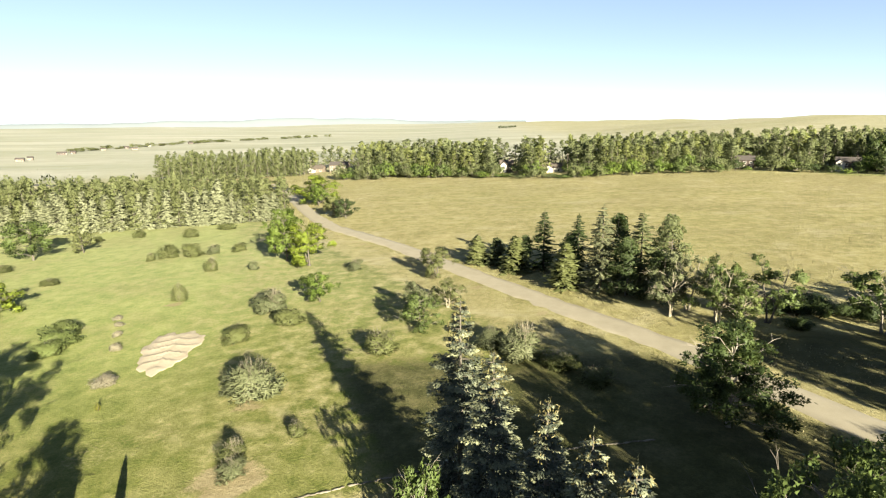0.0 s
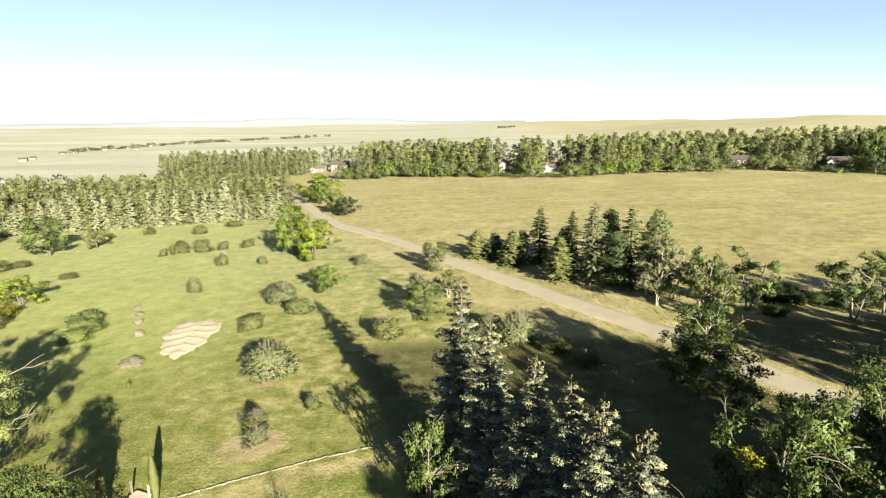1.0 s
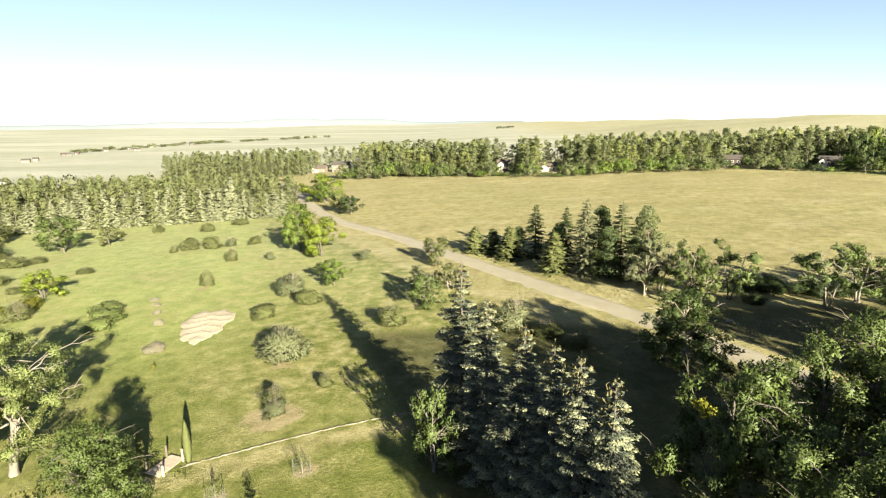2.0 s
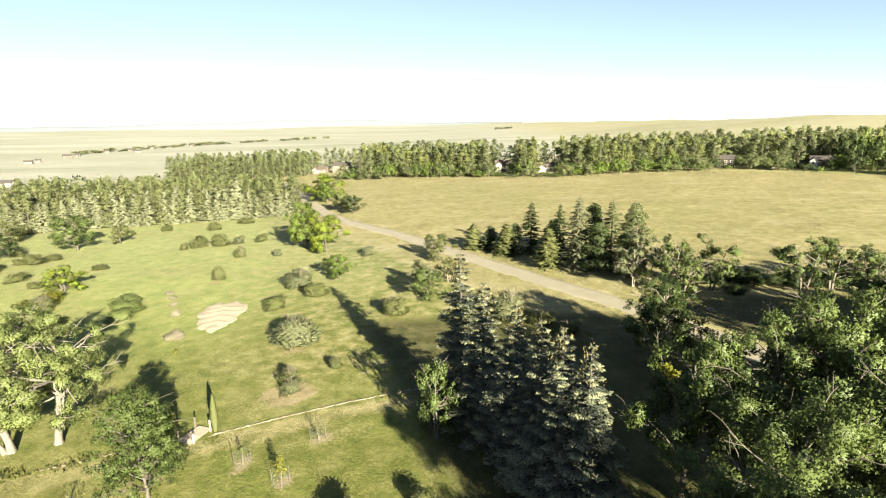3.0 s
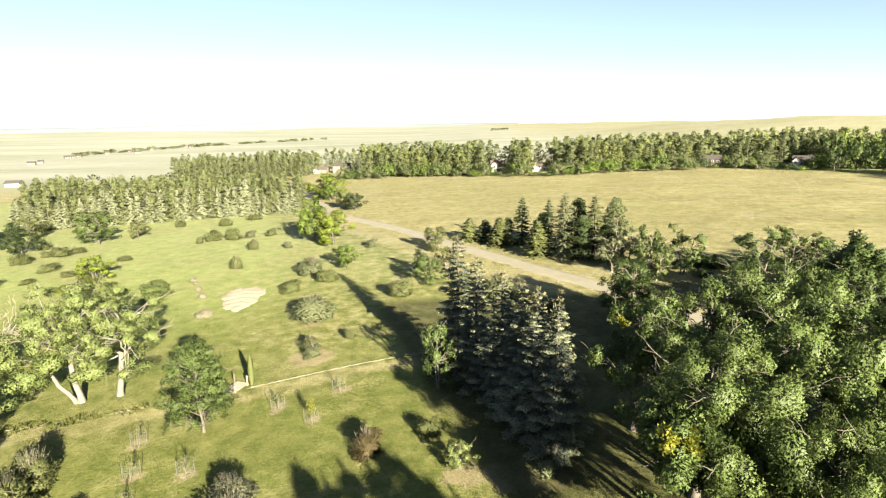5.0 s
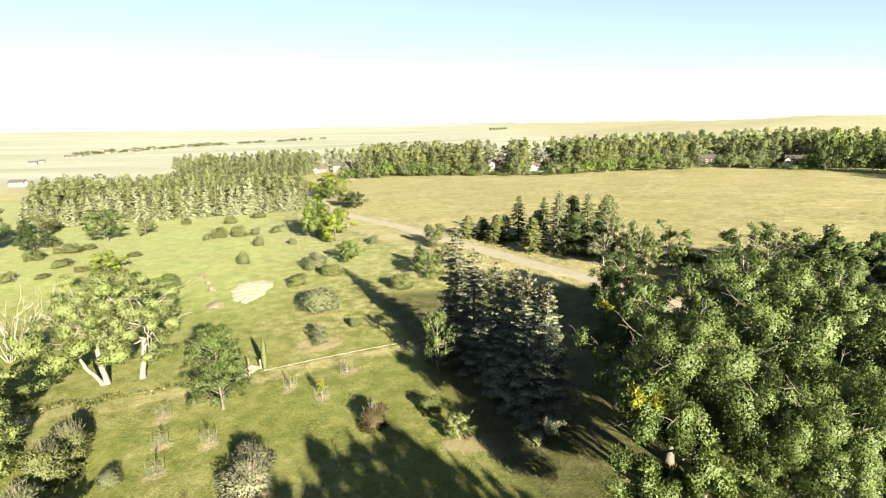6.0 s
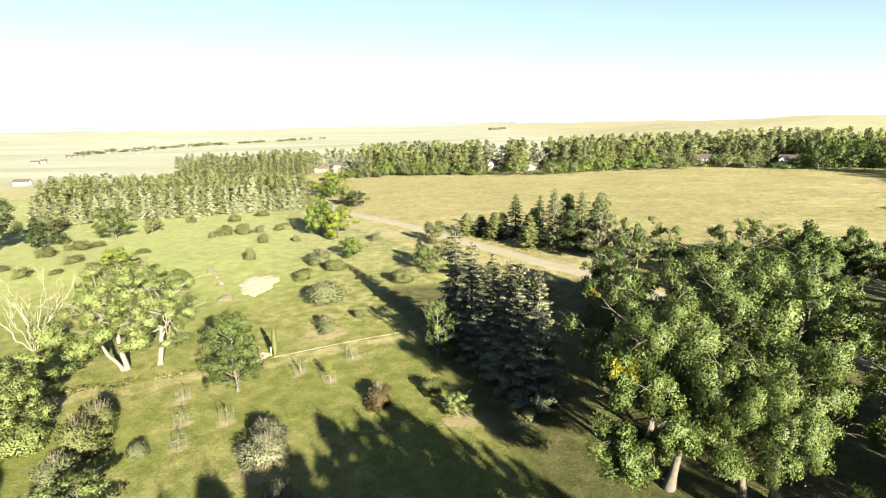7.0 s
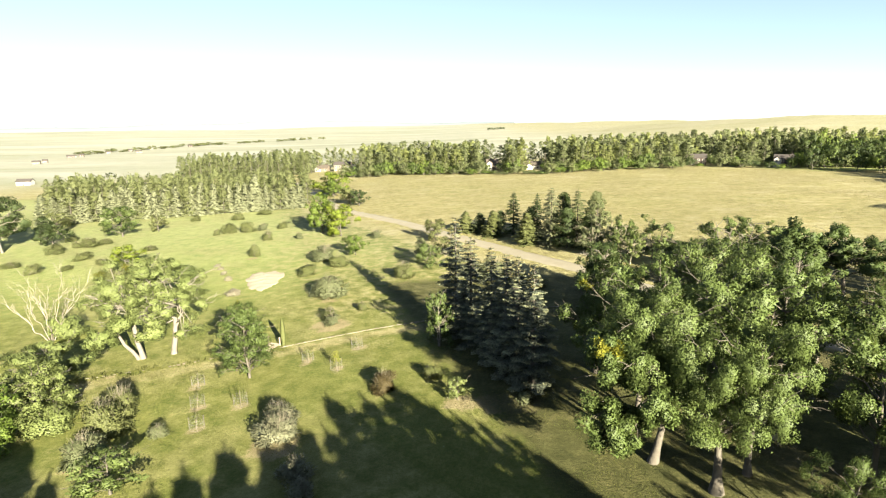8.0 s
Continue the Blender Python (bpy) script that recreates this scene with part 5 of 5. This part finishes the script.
bough(FRONT[0], (21.2, 5.0, 9.5), (13.0, -0.2, 9.4), 2.4, 4600, 11)
bough(FRONT[0], (21.2, 5.0, 9.5), (16.4, -1.4, 8.6), 2.0, 3600, 12)
bough(FRONT[1], (26.0, -0.3, 9.0), (22.2, -3.2, 9.6), 2.4, 5000, 4)
bough(FRONT[0], (21.2, 5.0, 11.5), (13.6, 0.2, 16.8), 1.5, 900, 5, YELLOW, "yellow_bough", "bough of yellowed leaves", None)

# ---- houses ----
def box(bm, x0, x1, y0, y1, z0, z1):
    v = [bm.verts.new(p) for p in ((x0, y0, z0), (x1, y0, z0), (x1, y1, z0), (x0, y1, z0), (x0, y0, z1), (x1, y0, z1), (x1, y1, z1), (x0, y1, z1))]
    for f in ((3, 2, 1, 0), (4, 5, 6, 7), (0, 1, 5, 4), (1, 2, 6, 5), (2, 3, 7, 6), (3, 0, 4, 7)):
        bm.faces.new([v[i] for i in f])
    return bm


def gable(bm, x0, x1, y0, y1, z0, z1, eave=0.5, thick=0.25, along_x=True):
    """A pitched roof with thickness and overhanging eaves."""
    pts = []
    for e, t in ((eave, 0), (eave, thick)):
        if along_x:
            m = (y0 + y1) / 2
            pts += [(x0 - e, y0 - e, z0 - 0.2 + t), (x1 + e, y0 - e, z0 - 0.2 + t), (x1 + e, y1 + e, z0 - 0.2 + t), (x0 - e, y1 + e, z0 - 0.2 + t), (x0 - e, m, z1 + t), (x1 + e, m, z1 + t)]
        else:
            m = (x0 + x1) / 2
            pts += [(x1 + e, y0 - e, z0 - 0.2 + t), (x1 + e, y1 + e, z0 - 0.2 + t), (x0 - e, y1 + e, z0 - 0.2 + t), (x0 - e, y0 - e, z0 - 0.2 + t), (m, y0 - e, z1 + t), (m, y1 + e, z1 + t)]
    v = [bm.verts.new(p) for p in pts]
    for f in ((6, 7, 11, 10), (8, 9, 10, 11), (0, 4, 5, 1), (2, 5, 4, 3), (0, 1, 7, 6), (2, 3, 9, 8), (1, 5, 11, 7), (5, 2, 8, 11), (3, 4, 10, 9), (4, 0, 6, 10)):
        bm.faces.new([v[i] for i in f])
    return bm


def house(x, y, rz, w, d, storeys, wall, roof, label, chimney=True, wing=0.0):
    ob = new("house")
    ob.matrix_basis = pose(x, y, hz(x, y) - 0.2, 0, 0, rz)
    tagged(ob, label, "house", "houses at the woods")
    H = 2.8 * storeys + 0.4
    bm = box(bmesh.new(), -w / 2, w / 2, -d / 2, d / 2, -0.5, H)
    m = [bm.verts.new(p) for p in ((-w / 2, 0, H + d * 0.27), (w / 2, 0, H + d * 0.27), (-w / 2, -d / 2, H), (-w / 2, d / 2, H), (w / 2, -d / 2, H), (w / 2, d / 2, H))]
    bm.faces.new((m[0], m[2], m[3]))
    bm.faces.new((m[1], m[5], m[4]))
    part("wall", bm, wall, ob)
    rf = part("roof", gable(bmesh.new(), -w / 2, w / 2, -d / 2, d / 2, H, H + d * 0.3), roof, ob)
    if chimney:
        part("chimney", box(bmesh.new(), w * 0.2, w * 0.2 + 0.9, 0.3, 1.2, H + 0.5, H + d * 0.3 + 1.2), WALL_B, rf)
    if wing:
        bm = box(bmesh.new(), -w / 2 - 0.02, -w / 2 + wing, -d / 2 - 3.2, -d / 2 + 0.3, -0.5, H - 0.6)
        a = [bm.verts.new(p) for p in ((-w / 2, -d / 2 - 3.2, H - 0.6), (-w / 2 + wing, -d / 2 - 3.2, H - 0.6), (-w / 2 + wing / 2, -d / 2 - 3.2, H + 1.3))]
        bm.faces.new(a)
        part("gable_wing", bm, WALL_W, ob, "white gabled front wing")
        part("wing_roof", gable(bmesh.new(), -w / 2, -w / 2 + wing, -d / 2 - 3.2, -d / 2 + 2, H - 0.6, H + 1.4, 0.4, 0.2, False), roof, ob)
    for s in range(storeys):
        n = max(2, int(w / 3.2))
        for k in range(n):
            wx = -w / 2 + w * (k + 0.5) / n
            yf = -d / 2 - (3.2 if wing and wx < -w / 2 + wing else 0)
            z0 = 0.9 + 2.8 * s
            if s == 0 and k == n // 2:
                dr = part("door", box(bmesh.new(), wx - 0.5, wx + 0.5, yf - 0.09, yf - 0.02, 0.15, 2.25), ROOF_B, ob)
                part("door_frame", box(bmesh.new(), wx - 0.62, wx + 0.62, yf - 0.05, yf - 0.012, 0.15, 2.4), WALL_W, dr)
                continue
            win = part("window", box(bmesh.new(), wx - 0.85, wx + 0.85, yf - 0.07, yf - 0.012, z0 - 0.2, z0 + 1.5), WALL_W, ob)
            part("pane", box(bmesh.new(), wx - 0.58, wx + 0.58, yf - 0.09, yf - 0.072, z0 + 0.05, z0 + 1.3), GLASS, win)
    return ob


house(241, 353, -32, 14.5, 8, 2, WALL_B, ROOF_D, "brown two-storey house with a white front and white windows", True, 4.5)
house(190, 379, -24, 11, 8, 2, WALL_B, ROOF_D, "dark brick two-storey house half hidden by trees", True)
house(34.4, 400, 0, 9, 8, 2, WALL_T, ROOF_B, "tan house with a tall chimney among the trees", True, 4)
house(65, 390, -4, 12, 9, 1, WALL_W, ROOF_B, "low house with a white gable among the trees", False, 6)
house(-117, 470, -12, 11, 8, 1, WALL_T, ROOF_B, "tan gabled house beyond the road bend", True, 5)
house(-97, 462, -8, 15, 8, 2, WALL_T, ROOF_D, "long two-storey tan house beyond the road bend", True)
house(215, 364, 10, 9, 7, 1, WALL_B, ROOF_D, "small low outbuilding beside the lawn", False)
house(-360, 420, 10, 11, 7, 1, WALL_W, ROOF_D, "small white shed with a dark roof on the plain", False)


def utility_pole(x, y, h):
    ob = new("utility_pole")
    ob.matrix_basis = pose(x, y, hz(x, y))
    tagged(ob, "grey timber utility pole with a crossarm", "pole", "utility poles")
    z = np.array([-0.5, h * 0.5, h])
    part("pole", smooth(mesh_np("pole", *tubes([(np.stack([0 * z, 0 * z, z], -1), np.array([0.19, 0.16, 0.12]))], 8))), POLE_W, ob)
    part("crossarm", box(bmesh.new(), -1.2, 1.2, -0.07, 0.07, h - 0.9, h - 0.75), POLE_W, ob)
    for s in (-1.1, -0.5, 0.5, 1.1):
        part("insulator", box(bmesh.new(), s - 0.05, s + 0.05, -0.05, 0.05, h - 0.75, h - 0.55), WALL_W, ob)


for px, py, ph in ((119.6, 366, 13.5), (72, 372, 13), (-110, 420, 13), (-72, 402, 13), (-170, 300, 12)):
    utility_pole(px, py, ph)

# ---- far plain ----
def on_plain(az, r):
    """A place on the plain, by its bearing in degrees west of north and its distance."""
    return -r * math.sin(radians(az)), r * math.cos(radians(az))


for az, r, w, st in ((38.3, 900, 18, 1), (37.6, 930, 12, 1), (35.4, 1060, 26, 1), (34.6, 1090, 14, 2), (32.4, 1180, 16, 2), (30.6, 1230, 14, 1), (30.0, 1150, 20, 1), (28.9, 1300, 16, 2), (27.8, 1320, 20, 1), (25.4, 1380, 18, 1)):
    x, y = on_plain(az, r)
    house(x, y, az + 15 * math.sin(az * 7), w * 0.5, 6, 1, (WALL_T, WALL_W, WALL_B, WALL_T)[int(az * 10) % 4], (ROOF_D, ROOF_B)[int(r) % 2], "distant farm building on the plain", False)
for k in range(64):
    az = 34.8 - 0.42 * k if k < 26 else 25.0 - 0.34 * (k - 26)
    if 21 < az < 22 or 17.5 < az < 18.6 or az < 14 and k % 3 == 0:
        continue
    r = 1140 + 26 * (35 - az) + RNG.uniform(-18, 18)
    x, y = on_plain(az + RNG.uniform(-0.2, 0.2), r)
    plain_tree(x, y, RNG.uniform(3, 8), RNG.uniform(8, 18), k % 3, RNG.uniform(0, 6), "distant shelterbelt tree on the plain", HAZE_PINE if k % 2 else OLIVE, "shelterbelt trees")
for az, r, n, hh, ww in ((-36.2, 4250, 9, 13, 34), (-34.6, 4300, 5, 9, 26), (-5.2, 2250, 6, 10, 17)):
    for k in range(n):
        x, y = on_plain(az - (0.16 if r > 3000 else 0.3) * (k - n / 2), r + RNG.uniform(-30, 30))
        plain_tree(x, y, hh * RNG.uniform(0.6, 1.1), ww * RNG.uniform(0.7, 1.1), k % 3, k, "distant tree on the skyline rise", DARKG, "hill trees")


# ---- border, bridge and saplings ----
def stone_mesh(seed):
    rng = np.random.default_rng(seed)
    bm = bmesh.new()
    bmesh.ops.create_icosphere(bm, subdivisions=1, radius=0.5)
    for v in bm.verts:
        v.co = Vector((v.co.x * 1.25, v.co.y * 0.75, v.co.z * 0.62)) * (1 + rng.uniform(-0.16, 0.16))
    me = bpy.data.meshes.new("stone")
    bm.to_mesh(me)
    bm.free()
    me.materials.append(STONE)
    return me


def stone_border(pts, label, lo, hi, skip):
    ob = new("stone_border")
    tagged(ob, label, "border")
    kinds = [stone_mesh(s) for s in range(5)]
    p = line_points(pts, 0.5)
    for k, (x, y) in enumerate(p):
        if -35.6 < x < -33.2 and 41 < y < 45 or RNG.random() < skip:
            continue
        o = new("stone", kinds[k % 5])
        d = p[min(k + 1, len(p) - 1)] - p[max(k - 1, 0)]
        s = RNG.uniform(lo, hi)
        o.matrix_basis = Matrix.LocRotScale((x + RNG.normal(0, 0.06), y + RNG.normal(0, 0.06), hz(x, y) + 0.06), Euler((RNG.uniform(-0.2, 0.2), 0, math.atan2(d[1], d[0]) + RNG.uniform(-0.12, 0.12))), (s * 1.7, s * 0.9, s * 0.8))
        o.parent = ob


stone_border(BORDER[5:], "winding low border of pale stones across the grass", 0.26, 0.44, 0.06)
stone_border(BORDER[:5] + [(-36.4, 42.6)], "broken low border of pale stones beside the path", 0.18, 0.32, 0.45)


def plank_bridge(x, y, rz):
    ob = new("plank_bridge")
    ob.matrix_basis = pose(x, y, hz(x, y), 0, 0, rz)
    tagged(ob, "small timber footbridge with pale planks and four corner posts", "bridge")
    for s in (-1.0, 1.0):
        part("beam", box(bmesh.new(), s * 0.85 - 0.08, s * 0.85 + 0.08, -1.9, 1.9, 0.02, 0.2), TIMBER, ob)
    for k in range(19):
        yy = -1.85 + 0.2 * k
        part("plank", box(bmesh.new(), -1.05, 1.05, yy, yy + 0.192, 0.204 + 0.006 * (k % 3), 0.25 + 0.006 * (k % 3)), PLANK, ob)
    for s in (-1.0, 1.0):
        for k, yy in enumerate((-1.5, 1.4)):
            part("post", box(bmesh.new(), s * 1.2 - 0.08, s * 1.2 + 0.08, yy, yy + 0.16, 0.0, 1.35 + 0.35 * k), PLANK if s > 0 else POLE_W, ob)


plank_bridge(-34.5, 43.6, -18)


def columnar_juniper(x, y, h):
    """A pencil-thin upright juniper."""
    def make():
        rng = np.random.default_rng(31)
        n = 1600
        z = rng.random(n) ** 0.9
        a = rng.uniform(0, 6.283, n)
        r = 0.5 * np.sin(np.clip(z * 0.9 + 0.12, 0, 1) * math.pi) ** 0.6 * rng.uniform(0.7, 1.0, n)
        p = np.stack([np.cos(a) * r, np.sin(a) * r, 0.02 + z * 0.97], -1)
        u = np.stack([np.cos(a) * 0.02, np.sin(a) * 0.02, np.full(n, 0.035)], -1) + rng.normal(0, 0.008, (n, 3))
        v = np.stack([-np.sin(a), np.cos(a), 0 * a], -1) * 0.07 + rng.normal(0, 0.01, (n, 3))
        V, F = cards(p, u, v)
        zz = np.array([-0.05, 0.9])
        tv, tf = tubes([(np.stack([0 * zz, 0 * zz, zz], -1), np.array([0.09, 0.02]))], 5)
        return mesh_np("trunk", tv, tf), mesh_np("crown", V, F)
    plant("columnar_juniper", ("cj",), make, (1, 1), (BARK, OLIVE), x, y, h, 1.0, 0.3, "slim columnar green juniper beside the footbridge", "tree", "columnar junipers")


columnar_juniper(-32.2, 44.6, 5.2)
columnar_juniper(-37.0, 43.4, 4.6)


def caged_sapling(x, y, leaf, label, h=2.2, leafy=160):
    ob = new("caged_sapling")
    ob.matrix_basis = pose(x, y, hz(x, y))
    tagged(ob, label, "sapling", "caged saplings")
    rng = np.random.default_rng(int(abs(x * 10)))
    lines = [bend(rng, (0, 0, -0.1), (0.05, 0, h), 4, 0.0, 0.035, 0.012)]
    for k in range(7):
        a = rng.uniform(0, 6.28)
        z = h * rng.uniform(0.35, 0.85)
        lines.append(bend(rng, (0, 0, z), (math.cos(a) * 0.5, math.sin(a) * 0.5, z + 0.4), 3, 0, 0.014, 0.006))
    part("trunk", mesh_np("trunk", *tubes(lines, 4)), TWIG, ob)
    if leafy:
        p = np.stack([rng.normal(0, 0.28, leafy), rng.normal(0, 0.28, leafy), h * rng.uniform(0.35, 1.05, leafy)], -1)
        part("crown", mesh_np("crown", *leaf_cards(rng, p, 0.10)), leaf, ob)
    for k in range(4):
        a = k * math.pi / 2 + 0.4
        part("stake", box(bmesh.new(), math.cos(a) * 0.95 - 0.02, math.cos(a) * 0.95 + 0.02, math.sin(a) * 0.95 - 0.02, math.sin(a) * 0.95 + 0.02, -0.2, 1.9), POLE_W, ob)
    ring = np.linspace(0, 2 * math.pi, 25)
    wires = [(np.stack([np.cos(ring) * 0.97, np.sin(ring) * 0.97, 0 * ring + z], -1), 0 * ring + 0.007) for z in (0.15, 0.6, 1.05, 1.5)]
    wires += [(np.array([[math.cos(a) * 0.97, math.sin(a) * 0.97, 0.1], [math.cos(a) * 0.97, math.sin(a) * 0.97, 1.55]]), np.array([0.005, 0.005])) for a in np.arange(24) * math.pi / 12]
    part("wire_cage", mesh_np("wire_cage", *tubes(wires, 3)), WIRE, ob)
    return ob


for cx, cy in ((-41.3, 29.2), (-38.4, 22.4), (-35.9, 16.4), (-32.2, 22.6), (-25.9, 37.2), (-18.2, 42)):
    caged_sapling(cx, cy, OLIVE, "sparse young sapling in a wire cage", 2.0, 60)
caged_sapling(-20.3, 33.5, YELLOW, "bright yellow sapling in a wire cage", 3.0, 220)


def rest_bench(x, y, rz):
    ob = new("picnic_table")
    ob.matrix_basis = pose(x, y, hz(x, y), 0, 0, rz)
    tagged(ob, "yellow-orange painted timber table on bare soil under the trees", "table")
    for k in range(4):
        part("board", box(bmesh.new(), -1.1, 1.1, -0.42 + 0.21 * k, -0.23 + 0.21 * k, 0.72, 0.77), PAINT_Y, ob)
    for s in (-0.75, 0.75):
        part("seat", box(bmesh.new(), -1.1, 1.1, s - 0.14, s + 0.14, 0.42, 0.47), PAINT_Y, ob)
    for sx in (-0.8, 0.8):
        for sy in (-1, 1):
            part("leg", box(bmesh.new(), sx - 0.05, sx + 0.05, sy * 0.45 - 0.05, sy * 0.45 + 0.05, 0.0, 0.72), TIMBER, ob)
        part("brace", box(bmesh.new(), sx - 0.04, sx + 0.04, -0.88, 0.88, 0.37, 0.42), TIMBER, ob)


rest_bench(37.3, 8.1, 25)
rock = new("boulder", stone_mesh(9))
rock.matrix_basis = Matrix.LocRotScale((48, 82.8, hz(48, 82.8) + 0.25), Euler((0.1, 0, 0.4)), (1.5, 1.6, 1.3))
tagged(rock, "pale flat-topped boulder in the shade beside the road", "rock")


# ---- meadow grass ----
def grass_tufts(name, n, xr, yr, keep, mat, label, lo, hi):
    rng = np.random.default_rng(17)
    x, y = rng.uniform(*xr, n), rng.uniform(*yr, n)
    ok = keep(x, y)
    x, y = x[ok], y[ok]
    m = len(x)
    h = rng.uniform(lo, hi, m)
    a = rng.uniform(0, 6.283, m)
    foot = np.stack([x, y, height(x, y) - 0.02], -1)
    side = np.stack([np.cos(a) * h, np.sin(a) * h, 0 * a], -1) * 0.55
    tip = foot + np.stack([rng.normal(0, 0.3, m) * h, rng.normal(0, 0.3, m) * h, h], -1)
    V = np.stack([foot - side, foot + side, tip], 1)
    north = np.cross(V[:, 1] - V[:, 0], V[:, 2] - V[:, 0])[:, 1] > 0
    V[north] = V[north][:, [1, 0, 2]]
    V = V.reshape(-1, 3)
    F = np.arange(3 * m).reshape(m, 3)
    me = smooth(mesh_np(name, V, F))
    nr = np.stack([rng.normal(0, 0.18, m), rng.normal(0, 0.18, m), np.ones(m)], -1)
    nr /= np.linalg.norm(nr, axis=1)[:, None]
    me.normals_split_custom_set_from_vertices(np.repeat(nr, 3, axis=0).tolist())
    me.materials.append(mat)
    tagged(new(name, me), label, "grass", kind="stuff")


DRYGRASS = leaf_mat("dry grass", (0.12, 0.106, 0.0541), (0.183, 0.161, 0.0857), (0.252, 0.227, 0.132), 0.2, 0.9)
rd = lambda x, y: line_distance(x, y, road_pts)  # noqa: E731
grass_tufts("dry_grass", 130000, (-70, 330), (70, 385), lambda x, y: (rd(x, y) > 5) & (y < 392 - np.abs(x - 65) * 0.05) & (np.sin(x * 0.08 + np.sin(y * 0.06) * 2) + np.sin(y * 0.11 + x * 0.02) > -0.3), DRYGRASS, "tufts of tall dry tan meadow grass", 0.15, 0.38)
grass_tufts("verge_grass", 14000, (-60, 60), (50, 210), lambda x, y: (rd(x, y) < -3.6) & (rd(x, y) > -9), DRYGRASS, "dry yellow grass along the road verge", 0.15, 0.35)
LAWN = leaf_mat("mown grass tufts", (0.0543, 0.0659, 0.0124), (0.0969, 0.105, 0.0233), (0.155, 0.147, 0.0426), 0.2, 0.9)
grass_tufts("lawn_grass", 120000, (-75, 20), (-12, 44), lambda x, y: (rd(x, y) < -9) & (np.sin(x * 0.31 + 2 * np.sin(y * 0.17)) + np.sin(y * 0.4 + x * 0.1) > -0.7), LAWN, "short uneven tufts of mown green grass", 0.05, 0.13)
west = line_points(BORDER[:6], 1.0)
grass_tufts("path_weeds", 16000, (-80, -31), (22, 48), lambda x, y: (np.abs(line_distance(x, y, west)) < 0.4 + 0.7 * (1 + np.sin(x * 0.9 + np.sin(y)))) & (np.hypot(x + 34.5, y - 43.6) > 2.4), LAWN, "ragged strip of tall weeds along the stone border", 0.1, 0.36)
